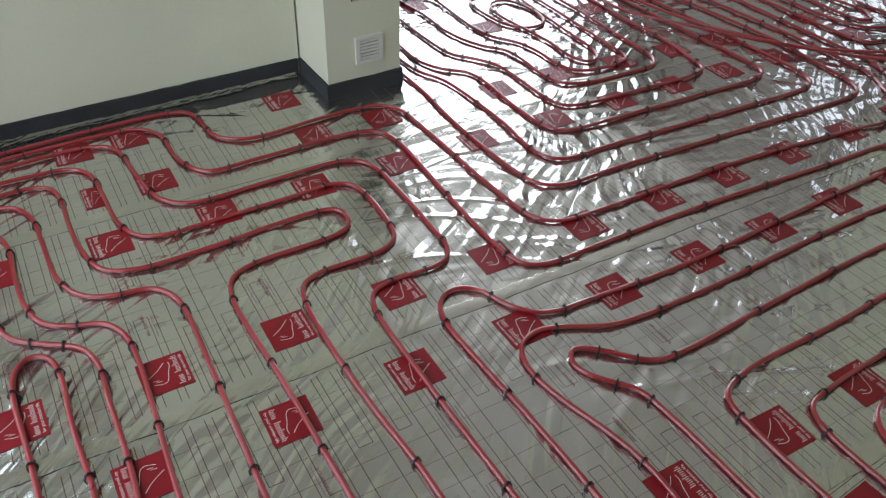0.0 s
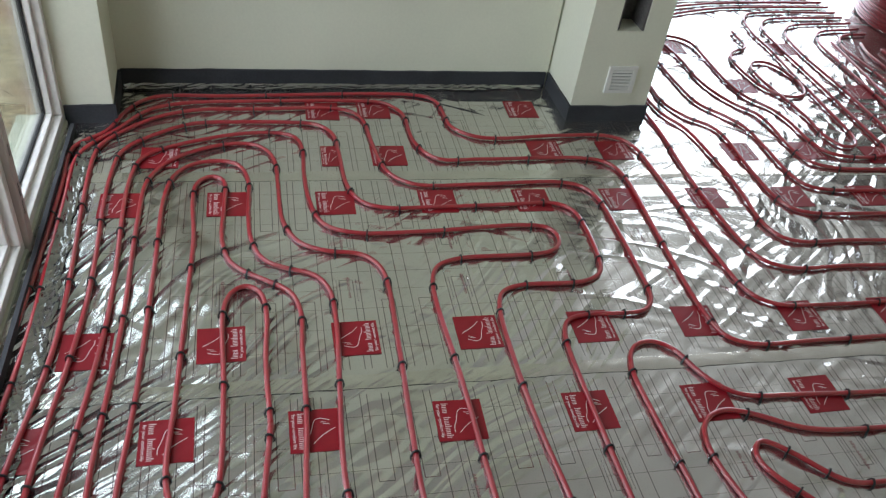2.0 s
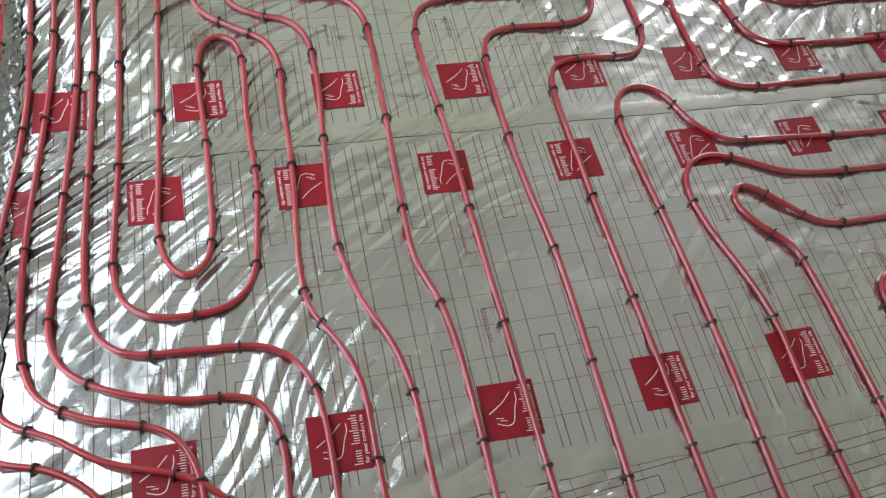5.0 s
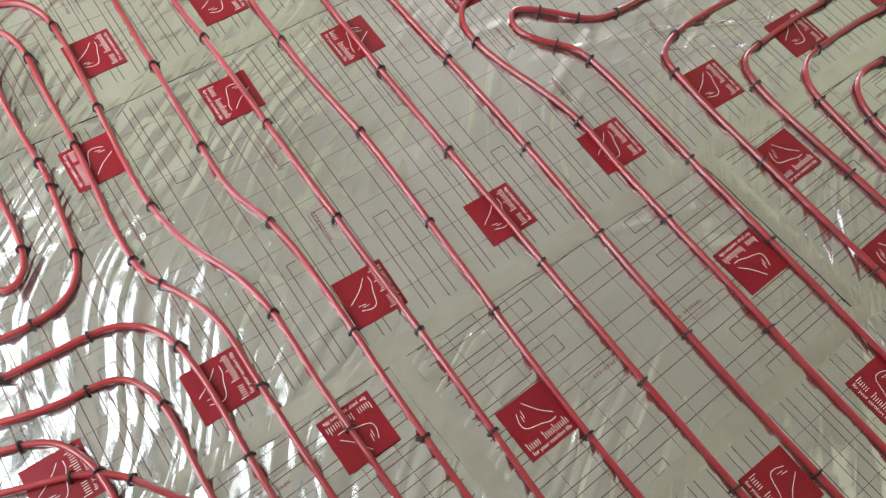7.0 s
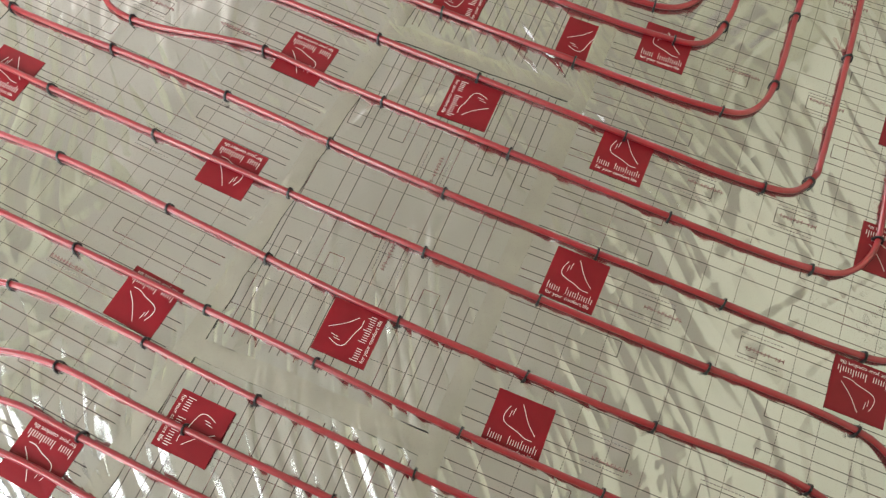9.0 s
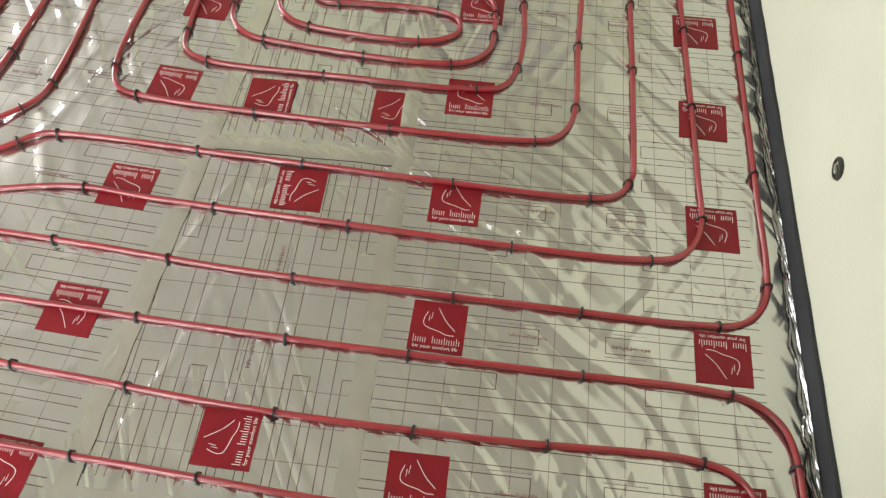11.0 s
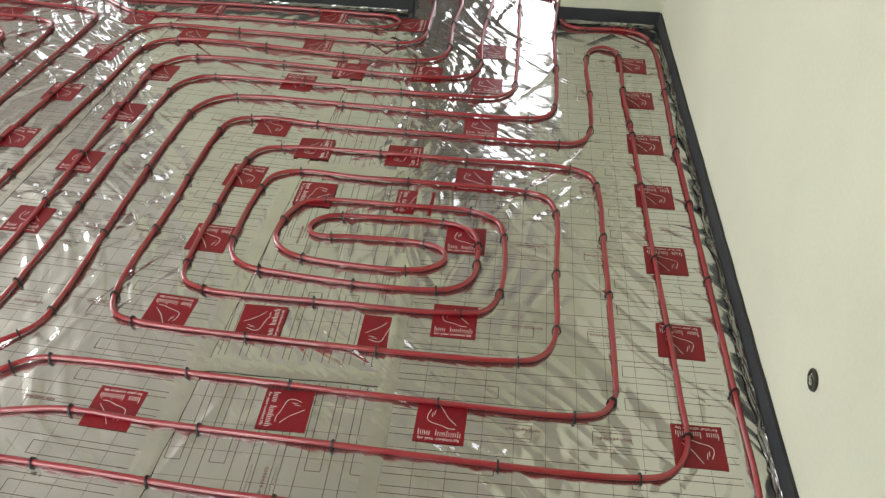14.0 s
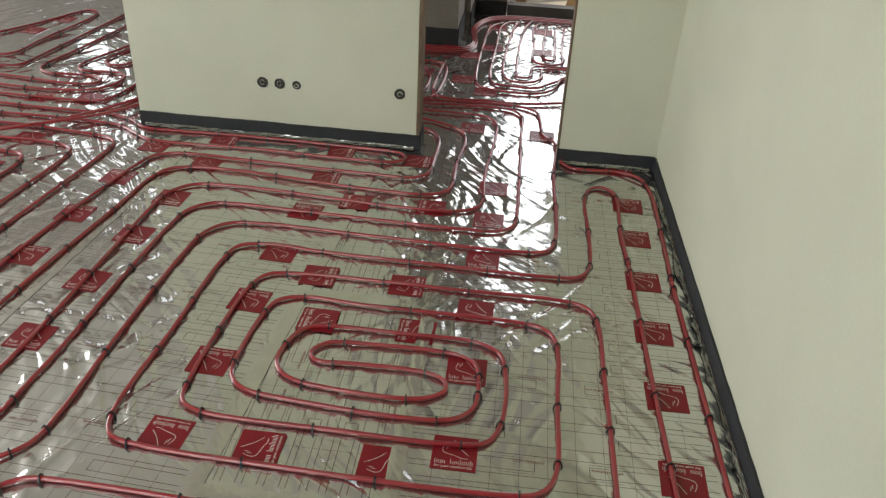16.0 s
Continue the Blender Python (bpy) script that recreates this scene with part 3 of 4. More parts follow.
def label_mesh():
    """A small printed name tag: a row of short upright bars where the maker's name stands, and a thin line through it."""
    bm = bmesh.new()
    for k in range(11):
        if k == 3:
            continue
        x = -0.0420 + 0.0078 * k
        slab(bm, x, x + 0.0012, -0.0042, 0.0042, -0.0003, 0.0002)
        slab(bm, x + 0.0012, x + 0.0050, 0.0030 if k % 2 else -0.0010, 0.0040 if k % 2 else 0.0, -0.0003, 0.0002)
    slab(bm, -0.0420, 0.0360, -0.0004, 0.0004, -0.0003, 0.0001)
    me = bpy.data.meshes.new("printed_label")
    bm.to_mesh(me)
    bm.free()
    me.materials.append(PRINT_RED)
    return me


LABEL = label_mesh()
LIFT = 0.0016


def print_on(sheet, mesh, name, x, y, turn):
    """Lays a print on a sheet at a place of the room; turn: the way its upper edge looks."""
    ob = new(name, mesh)
    ob.parent = sheet
    ob.matrix_basis = sheet.matrix_basis.inverted() @ pose(x, y, sheet.matrix_basis.translation.z + LIFT, 0, 0, turn - 90)
    return ob


def row_of_squares(sheet, xs, y0, slope, up):
    for k, x in enumerate(xs):
        y = y0 + slope * (x - 0.5)
        turn = (up - 3.3 if slope < -0.03 else up) + random.uniform(-1.2, 1.2)
        print_on(sheet, SQUARE, "printed_square", x, y, turn)
        # the name tag beside it, nearer the middle of the roll
        mid = sheet.matrix_basis @ Vector(((sheet.matrix_basis.inverted() @ Vector((x, y, 0))).x, 0, 0))
        way = (Vector((mid.x, mid.y)) - Vector((x, y))).normalized() * 0.197
        print_on(sheet, LABEL, "printed_label", x + way.x, y + way.y, turn)


row_of_squares(sheet_a, (-0.39, -0.07, 0.27, 0.60, 0.93, 1.25, 1.59, 1.91, 2.21, 2.52, 2.84, 3.16, 3.48, 3.80, 4.12), 1.437, -0.060, 180)
row_of_squares(sheet_a, (-0.34, -0.03, 0.30, 0.63, 0.95, 1.265, 1.59, 1.93, 2.24, 2.53, 2.82, 3.12, 3.63, 4.26, 4.67, 4.93), 2.025, -0.062, 0)
row_of_squares(sheet_b, (-0.52, -0.20, 0.13, 0.475, 0.81, 1.14, 1.46, 1.785, 2.10, 2.415, 2.71, 3.03), 1.150, -0.062, 0)
row_of_squares(sheet_b, (-0.24, 0.09, 0.445, 0.795, 1.13, 1.459, 1.77, 2.088, 2.395, 2.708), 0.537, -0.036, 180)
row_of_squares(sheet_d, (-0.115, 0.205, 0.515, 0.855, 1.185, 1.518, 1.855, 2.163, 2.48, 2.78, 3.06), -0.272, 0.003, 0)
row_of_squares(sheet_d, (-0.12, 0.20, 0.53, 0.86, 1.19, 1.52, 1.84, 2.15, 2.45, 2.75, 3.02), -0.892, 0.025, 180)
for x, y, up in ((-0.23, 2.325, 180), (0.52, 2.29, 0), (1.10, 2.29, 180), (1.37, 2.27, 180), (1.88, 2.23, 180), (2.18, 2.22, 180), (2.48, 2.17, 180), (2.77, 2.14, 180),
                 (3.03, 2.11, 180), (3.59, 2.05, 180), (0.33, 2.594, 0), (0.52, 2.595, 0), (1.10, 2.575, 0), (2.18, 2.73, 0), (2.75, 2.66, 0), (3.06, 2.64, 0), (4.58, 2.68, 0), (4.84, 2.62, 0)):
    print_on(sheet_top, SQUARE, "printed_square", x, y, up - 3.4)
cut_square = print_on(sheet_top, SQUARE, "printed_square", 0.322, 2.300, -3.4)
cut_square.scale = (1.0, 0.55, 1.0)
for x, y, up in ((2.02, 3.10, 180), (2.62, 3.08, 180), (3.25, 3.02, 180)):
    print_on(sheet_far, SQUARE, "printed_square", x, y, up - 3.4)
for k, x, y, up in ((0, 0.258, 0.310, 270), (0, -0.37, 0.34, 90), (1, 0.556, 0.117, 90), (1, 1.175, 0.105, 270), (2, 1.45, 0.243, 90), (2, 1.452, -0.085, 90), (2, 2.02, 0.23, 270), (2, 2.02, -0.09, 270),
                    (3, 2.27, 0.29, 90), (3, 2.27, -0.02, 90), (3, 2.82, 0.28, 270), (3, 2.84, -0.03, 270)):
    square = print_on(crosses[k], SQUARE, "printed_square", x, y, up + random.uniform(-1, 1))
    if y > 0.2:
        square.location.z += 0.0030  # printed on the lap that rides up over the seam
for k, x, y in ((1, 0.753, 0.115), (1, 0.976, 0.105), (2, 1.647, 0.24), (2, 1.650, -0.085), (2, 1.823, 0.23), (2, 1.823, -0.09), (0, 0.061, 0.31), (3, 2.467, 0.29), (3, 2.467, -0.02)):
    print_on(crosses[k], LABEL, "printed_label", x, y, 90)
for x, y in ((3.385, 1.275), (3.285, 0.445), (3.01, 0.453), (3.30, 1.0), (3.257, 0.089), (3.36, -0.815)):
    print_on(sheet_wall, SQUARE, "printed_square", x, y, 90)
for x, y in ((4.80, 0.0), (4.97, -0.13), (4.37, 0.0), (5.40, -0.44), (4.96, -0.44), (4.20, -0.14), (5.42, -0.13), (3.69, -0.12), (3.66, -0.46)):
    print_on(sheet_hall, SQUARE, "printed_square", x, y, 0)
for x, y in ((4.91, 0.13), (4.45, 0.24), (3.75, 0.22)):
    print_on(sheet_hall_side, SQUARE, "printed_square", x, y, 0)


# ---- clear tape over the seams ----
def tape(a, b, wide, z, seed):
    m, length = run_between(a, b)
    rnd = random.Random(seed)
    n = int(length / 0.05)
    verts, faces = [], []
    for k in range(n + 1):
        for j in range(5):
            edge = j in (0, 4)
            verts.append((length * k / n, (j / 4 - 0.5) * wide + rnd.uniform(-0.0025, 0.0025), z if edge else z + 0.0008 + max(0, rnd.gauss(0, 0.0007))))
    for k in range(n):
        for j in range(4):
            faces.append((k * 5 + j, k * 5 + 5 + j, k * 5 + 6 + j, k * 5 + 1 + j))
    me = bpy.data.meshes.new("seam_tape")
    me.from_pydata(verts, [], faces)
    me.polygons.foreach_set("use_smooth", [True] * len(faces))
    me.materials.append(TAPE)
    ob = new("seam_tape", me)
    ob.matrix_basis = m
    return tagged(ob, "creased clear adhesive tape over a foil seam", "tape", "tapes over the foil seams")


tape((-0.60, 1.355), (3.36, 1.12), 0.045, 0.0008, 1)
tape((-0.58, 0.455), (3.10, 0.27), 0.045, 0.0008, 2)
tape((-0.55, -0.148), (3.05, -0.105), 0.045, 0.0008, 3)
tape((-0.55, 2.235), (4.6, 1.93), 0.050, 0.0008, 4)
tape((0.410, -0.13), (0.405, 0.42), 0.045, 0.0007, 5)
tape((1.297, -0.12), (1.290, 0.37), 0.045, 0.0007, 6)
tape((2.165, -0.11), (2.160, 0.33), 0.045, 0.0007, 7)


# ---- loose film along the wall feet ----
def loose_film(a, b, wide, high, seed, label="crumpled clear plastic film along the wall foot"):
    """A crumpled skirt that lies on the foil and climbs against the edge strip."""
    m, length = run_between(a, b)
    rnd = random.Random(seed)
    n = max(6, int(length / 0.022))
    verts, faces, cols = [], [], 7
    drift = 0.0
    for k in range(n + 1):
        drift = 0.7 * drift + rnd.uniform(-0.004, 0.004)
        for j in range(cols):
            s = j / (cols - 1)
            z = 0.004 + high * max(0, s - 0.55) ** 1.5 * 3.3 + rnd.uniform(0, 0.0035) * (1 if 0 < j else 0)
            verts.append((length * k / n + rnd.uniform(-0.004, 0.004), -wide * (1 - s) + drift * (1 - s) * 1.5 - 0.012, z))
    for k in range(n):
        for j in range(cols - 1):
            faces.append((k * cols + j, k * cols + cols + j, k * cols + cols + 1 + j, k * cols + 1 + j))
    me = bpy.data.meshes.new("loose_film")
    me.from_pydata(verts, [], faces)
    me.materials.append(FILM)
    ob = new("loose_film", me)
    ob.matrix_basis = m
    return tagged(ob, label, "plastic film", "loose film along the walls")


loose_film(at(TURN_N, 0.01, 0.0), at(TURN_N, 1.61, 0.0), 0.024, 0.007, 1)
loose_film(at(TURN_E, 0, 1.42), at(TURN_E, 0, 0.13), 0.018, 0.007, 4)
loose_film(at(TURN_E, 0, -0.54), at(TURN_E, 0, -0.95), 0.018, 0.007, 5)
loose_film(at(TURN_S, 3.36, 0), at(TURN_S, 0.2, 0), 0.014, 0.006, 6)
loose_film(at(WEST, 0.050, -3.0), at(WEST, 0.050, -0.05), 0.040, 0.010, 7)

# ---- heating pipes ----
R_PIPE = 0.0070


def smooth_route(points, step=0.012):
    """A flowing line through the bends of a route (centripetal spline), in even steps."""
    p = [Vector((x, y)) for x, y in points]
    p = [2 * p[0] - p[1]] + p + [2 * p[-1] - p[-2]]
    out = []
    for a, b, c, d in zip(p, p[1:], p[2:], p[3:]):
        t = [0.0]
        for u, v in ((a, b), (b, c), (c, d)):
            t.append(t[-1] + max((v - u).length, 1e-5) ** 0.5)
        n = max(2, int((c - b).length / step))
        for k in range(n):
            s = t[1] + (t[2] - t[1]) * k / n
            a1 = a * ((t[1] - s) / (t[1] - t[0])) + b * ((s - t[0]) / (t[1] - t[0]))
            a2 = b * ((t[2] - s) / (t[2] - t[1])) + c * ((s - t[1]) / (t[2] - t[1]))
            a3 = c * ((t[3] - s) / (t[3] - t[2])) + d * ((s - t[2]) / (t[3] - t[2]))
            b1 = a1 * ((t[2] - s) / (t[2] - t[0])) + a2 * ((s - t[0]) / (t[2] - t[0]))
            b2 = a2 * ((t[3] - s) / (t[3] - t[1])) + a3 * ((s - t[1]) / (t[3] - t[1]))
            out.append(b1 * ((t[2] - s) / (t[2] - t[1])) + b2 * ((s - t[1]) / (t[2] - t[1])))
    out.append(p[-2])
    # round off hard corners a little
    for _ in range(6):
        out = [out[0]] + [a * 0.25 + b * 0.5 + c * 0.25 for a, b, c in zip(out, out[1:], out[2:])] + [out[-1]]
    return out


def tube(name, line, heights, radius, mat, sides=10):
    verts, faces = [], []
    n = len(line)
    for k in range(n):
        d = (line[min(k + 1, n - 1)] - line[max(k - 1, 0)]).normalized()
        q = Vector((-d.y, d.x))
        for j in range(sides):
            a = 2 * math.pi * j / sides
            verts.append((line[k].x + q.x * math.cos(a) * radius, line[k].y + q.y * math.cos(a) * radius, heights[k] + math.sin(a) * radius))
    for k in range(n - 1):
        for j in range(sides):
            a, b = k * sides + j, k * sides + (j + 1) % sides
            faces.append((a, b, b + sides, a + sides))
    faces.append(tuple(range(sides))[::-1])
    faces.append(tuple(range((n - 1) * sides, n * sides)))
    me = bpy.data.meshes.new(name)
    me.from_pydata(verts, [], faces)
    me.polygons.foreach_set("use_smooth", [True] * (len(faces) - 2) + [False] * 2)
    me.materials.append(mat)
    return me


def clip_mesh():
    """A barbed staple: an arch over the pipe with two splayed feet."""
    bm = bmesh.new()
    outer, inner, half, steps = 0.0108, 0.0076, 0.0022, 8
    rows = []
    for k in range(steps + 1):
        a = math.pi * k / steps
        c, s = math.cos(a), math.sin(a)
        rows.append([bm.verts.new((x, r * c, r * s + 0.0015)) for x, r in ((-half, outer), (half, outer), (half, inner), (-half, inner))])
    for side in (0, -1):
        sign = 1 if side == 0 else -1
        foot = [bm.verts.new((x, sign * r, -0.0085)) for x, r in ((-half * 1.5, 0.0132), (half * 1.5, 0.0132), (half * 1.5, 0.0090), (-half * 1.5, 0.0090))]
        rows.insert(0, foot) if side == 0 else rows.append(foot)
    for p, q in zip(rows, rows[1:]):
        for i in range(4):
            bm.faces.new((p[i], p[(i + 1) % 4], q[(i + 1) % 4], q[i]))
    slab(bm, -0.0012, 0.0012, -0.004, 0.004, 0.0116, 0.0142)
    bmesh.ops.recalc_face_normals(bm, faces=bm.faces)
    me = bpy.data.meshes.new("clip")
    bm.to_mesh(me)
    bm.free()
    me.materials.append(CLIP)
    return me


CLIP_MESH = clip_mesh()
PIPE_LABEL = "red plastic floor heating pipe clipped onto silver foil"


def heating_pipe(points, label=PIPE_LABEL, lift=0.0, clips=True, first=0.10, gap=0.31):
    """One pipe on the foil, with black clips at the ends of its bends and along its straights."""
    line = smooth_route(points)
    n = len(line)
    rnd = random.Random(int(points[0][0] * 1000) + int(points[0][1] * 777))
    heights = [R_PIPE + 0.0014 + lift + 0.0010 * noise.noise(Vector((p.x * 5, p.y * 5, 1.0))) for p in line]
    ob = new("heating_pipe", tube("heating_pipe", line, heights, R_PIPE, PIPE))
    tagged(ob, label, "heating pipe", "floor heating pipes")
    if not clips:
        return ob
    way = [0.0]
    for a, b in zip(line, line[1:]):
        way.append(way[-1] + (b - a).length)
    bend = []
    for k in range(n):
        a, b, c = line[max(k - 4, 0)], line[k], line[min(k + 4, n - 1)]
        u, v = b - a, c - b
        bend.append(0.0 if u.length < 1e-6 or v.length < 1e-6 else abs(u.angle_signed(v)))
    spots, inside = [], False
    for k in range(n):
        if bend[k] > 0.20 and not inside:
            inside = True
            spots.append(way[k] - 0.005)
        if inside and bend[k] < 0.16:
            inside = False
            spots.append(way[k] + 0.012)
    spots = [first - 0.06] + spots + [way[-1] - 0.04]
    full = []
    for a, b in zip(spots, spots[1:]):
        m = max(1, round((b - a) / gap))
        full += [a + (b - a) * (i + (rnd.uniform(-0.12, 0.12) if i else 0)) / m for i in range(m)]
    kept = []
    for s in full:
        if s > 0.02 and (not kept or s - kept[-1] > 0.07):
            kept.append(s)
    k = 0
    for s in kept:
        while k < n - 2 and way[k + 1] < s:
            k += 1
        d = line[min(k + 2, n - 1)] - line[max(k - 2, 0)]
        c = new("clip", CLIP_MESH)
        c.parent = ob
        c.matrix_basis = pose(line[k].x, line[k].y, heights[k], rnd.uniform(-6, 6), 0, math.degrees(math.atan2(d.y, d.x)) + rnd.uniform(-7, 7))
    return ob


# by the window and through the alcove: eight runs side by side
heating_pipe([(-0.66, 0.40), (-0.645, 0.72), (-0.615, 1.09), (-0.545, 1.70), (-0.51, 2.17), (-0.49, 2.40), (-0.40, 2.48), (-0.34, 2.62), (-0.26, 2.70), (0.0, 2.70), (0.70, 2.685), (0.765, 2.65), (0.78, 2.55),
              (0.785, 2.45), (0.87, 2.375), (1.19, 2.37), (1.38, 2.355), (1.445, 2.30), (1.46, 2.08), (1.455, 1.67), (1.475, 1.47), (1.53, 1.42), (1.66, 1.40), (2.2, 1.37), (2.7, 1.31), (2.96, 1.265), (3.05, 1.235),
              (3.095, 1.15), (3.09, 0.84), (3.07, 0.25), (3.075, 0.08), (3.12, 0.03), (3.28, 0.02), (3.52, 0.03), (3.60, 0.09), (3.64, 0.30), (3.70, 0.62)])
heating_pipe([(-0.30, 0.40), (-0.36, 0.55), (-0.44, 0.62), (-0.54, 0.66), (-0.585, 0.74), (-0.582, 1.09), (-0.53, 1.50), (-0.495, 2.08), (-0.47, 2.36), (-0.36, 2.50), (-0.27, 2.615), (-0.15, 2.655), (0.10, 2.66), (0.44, 2.65),
              (0.565, 2.63), (0.62, 2.56), (0.625, 2.36), (0.68, 2.25), (0.85, 2.235), (1.23, 2.215), (1.305, 2.18), (1.33, 2.10), (1.305, 1.75), (1.285, 1.42), (1.30, 1.32), (1.36, 1.28), (1.58, 1.265), (2.0, 1.24), (2.6, 1.18),
              (2.84, 1.16), (2.94, 1.12), (2.98, 1.02), (2.98, 0.78), (2.95, 0.47), (2.93, 0.22), (2.935, 0.0), (2.98, -0.075), (3.05, -0.09), (3.24, -0.085), (3.52, -0.10), (3.62, -0.07), (3.72, 0.10), (3.78, 0.40)])
heating_pipe([(0.00, 0.30), (-0.09, 0.42), (-0.14, 0.50), (-0.20, 0.55), (-0.35, 0.615), (-0.43, 0.68), (-0.52, 0.735), (-0.548, 0.83), (-0.53, 1.09), (-0.46, 1.52), (-0.42, 2.38), (-0.385, 2.44), (-0.25, 2.56), (-0.12, 2.605), (0.10, 2.605),
              (0.39, 2.595), (0.45, 2.56), (0.47, 2.50), (0.475, 2.34), (0.50, 2.17), (0.57, 2.105), (0.80, 2.09), (1.08, 2.08), (1.15, 2.05), (1.18, 1.98), (1.18, 1.84), (1.165, 1.60), (1.15, 1.49), (1.11, 1.445), (0.92, 1.45), (0.86, 1.435),
              (0.835, 1.38), (0.815, 1.12), (0.80, 0.64), (0.785, 0.12), (0.78, -0.49), (0.78, -0.85), (0.765, -0.94), (0.72, -0.995), (0.65, -1.015), (0.53, -1.02), (0.1, -1.03), (-0.4, -1.035)])
heating_pipe([(-0.19, 0.10), (-0.175, 0.45), (-0.18, 0.56), (-0.22, 0.64), (-0.38, 0.71), (-0.46, 0.77), (-0.485, 0.86), (-0.475, 1.09), (-0.40, 1.64), (-0.375, 2.20), (-0.34, 2.37), (-0.25, 2.45), (-0.13, 2.515), (0.02, 2.52), (0.19, 2.51),
              (0.30, 2.49), (0.345, 2.43), (0.35, 2.30), (0.35, 2.11), (0.385, 2.02), (0.46, 1.985), (0.56, 1.98), (0.88, 1.97), (1.02, 1.965), (1.065, 1.93), (1.075, 1.83), (1.06, 1.68), (1.04, 1.615), (0.98, 1.585), (0.77, 1.59), (0.71, 1.57),
              (0.685, 1.51), (0.665, 1.30), (0.66, 1.08), (0.665, 0.85), (0.645, 0.50), (0.62, 0.08), (0.62, -0.44), (0.63, -0.80), (0.61, -0.89), (0.56, -0.93), (0.48, -0.94), (0.1, -0.95), (-0.4, -0.95)])
heating_pipe([(-0.03, 0.0), (-0.03, 0.37), (-0.02, 0.60), (-0.055, 0.675), (-0.20, 0.705), (-0.33, 0.755), (-0.41, 0.82), (-0.432, 0.89), (-0.41, 1.09), (-0.345, 1.59), (-0.315, 2.20), (-0.28, 2.32), (-0.20, 2.375), (0.01, 2.44), (0.14, 2.445),
              (0.21, 2.42), (0.23, 2.35), (0.22, 2.20), (0.22, 2.04), (0.25, 1.92), (0.33, 1.875), (0.55, 1.86), (0.88, 1.86), (0.955, 1.84), (0.97, 1.79), (0.94, 1.735), (0.87, 1.72), (0.62, 1.725), (0.55, 1.70), (0.52, 1.63), (0.51, 1.27),
              (0.50, 1.01), (0.49, 0.68), (0.475, 0.25), (0.46, -0.10), (0.46, -0.50), (0.455, -0.75), (0.41, -0.83), (0.30, -0.86), (-0.4, -0.87)])
heating_pipe([(0.055, -0.2), (0.06, 0.30), (0.07, 0.63), (0.05, 0.72), (-0.01, 0.78), (-0.16, 0.805), (-0.29, 0.825), (-0.34, 0.87), (-0.358, 0.95), (-0.355, 1.09), (-0.31, 1.55), (-0.285, 2.0), (-0.26, 2.20), (-0.19, 2.30), (-0.08, 2.365), (0.02, 2.385),
              (0.09, 2.365), (0.13, 2.29), (0.13, 2.12), (0.13, 1.94), (0.17, 1.84), (0.25, 1.795), (0.34, 1.775), (0.385, 1.71), (0.375, 1.40), (0.35, 1.12), (0.34, 0.92), (0.365, 0.82), (0.375, 0.72), (0.37, 0.50), (0.36, 0.33), (0.35, -0.11),
              (0.345, -0.6), (0.30, -0.74), (0.20, -0.78), (-0.4, -0.79)])
heating_pipe([(0.03, 1.20), (0.015, 1.10), (-0.02, 0.94), (-0.07, 0.893), (-0.16, 0.885), (-0.24, 0.90), (-0.29, 0.95), (-0.30, 1.02), (-0.27, 1.30), (-0.235, 1.78), (-0.21, 2.12), (-0.18, 2.22), (-0.12, 2.275), (-0.05, 2.285), (0.01, 2.265),
              (0.04, 2.18), (0.03, 2.0), (0.03, 1.87), (0.06, 1.775), (0.13, 1.73), (0.19, 1.705), (0.225, 1.64), (0.228, 1.52), (0.205, 1.30), (0.182, 1.10), (0.178, 0.98), (0.20, 0.85), (0.24, 0.74), (0.258, 0.62), (0.25, 0.42), (0.245, 0.0), (0.24, -0.5),
              (0.20, -0.66), (0.10, -0.70), (-0.4, -0.71)])
heating_pipe([(0.03, 1.20), (0.035, 1.40), (0.05, 1.57), (0.04, 1.65), (0.0, 1.68), (-0.04, 1.65), (-0.06, 1.59), (-0.07, 1.32), (-0.09, 1.06), (-0.11, 1.00), (-0.15, 0.975), (-0.185, 1.01), (-0.20, 1.09), (-0.18, 1.30), (-0.15, 1.65), (-0.13, 1.90),
              (-0.13, 2.08), (-0.115, 2.17), (-0.07, 2.205), (-0.035, 2.18), (-0.035, 2.08), (-0.052, 1.88), (-0.03, 1.77), (0.06, 1.69), (0.12, 1.64), (0.14, 1.55), (0.13, 1.45), (0.115, 1.22), (0.085, 0.95), (0.088, 0.85), (0.13, 0.765), (0.158, 0.67),
              (0.155, 0.50), (0.15, 0.29), (0.145, -0.4), (0.10, -0.58), (0.0, -0.62), (-0.4, -0.63)])
# from the middle of the floor round the spiral
heating_pipe([(2.45, -0.945), (1.73, -0.97), (1.25, -0.985), (1.10, -0.99), (1.00, -0.98), (0.945, -0.93), (0.93, -0.82), (0.93, -0.48), (0.935, 0.19), (0.955, 0.54), (0.965, 0.85), (0.965, 1.10), (0.975, 1.25), (1.01, 1.315), (1.07, 1.33), (1.125, 1.29),
              (1.15, 1.21), (1.22, 1.12), (1.40, 1.09), (1.73, 1.06), (2.2, 1.055), (2.62, 1.05), (2.74, 1.035), (2.82, 0.97), (2.845, 0.85), (2.83, 0.46), (2.805, 0.13), (2.815, -0.13), (2.86, -0.21), (2.93, -0.23), (3.15, -0.22), (3.62, -0.24), (3.76, -0.23), (3.83, -0.17), (3.845, -0.05), (3.84, 0.30)])
heating_pipe([(2.45, -0.945), (2.78, -0.945), (3.18, -0.93), (3.29, -0.89), (3.32, -0.80), (3.315, -0.60), (3.36, -0.555), (3.56, -0.575), (3.80, -0.60)])
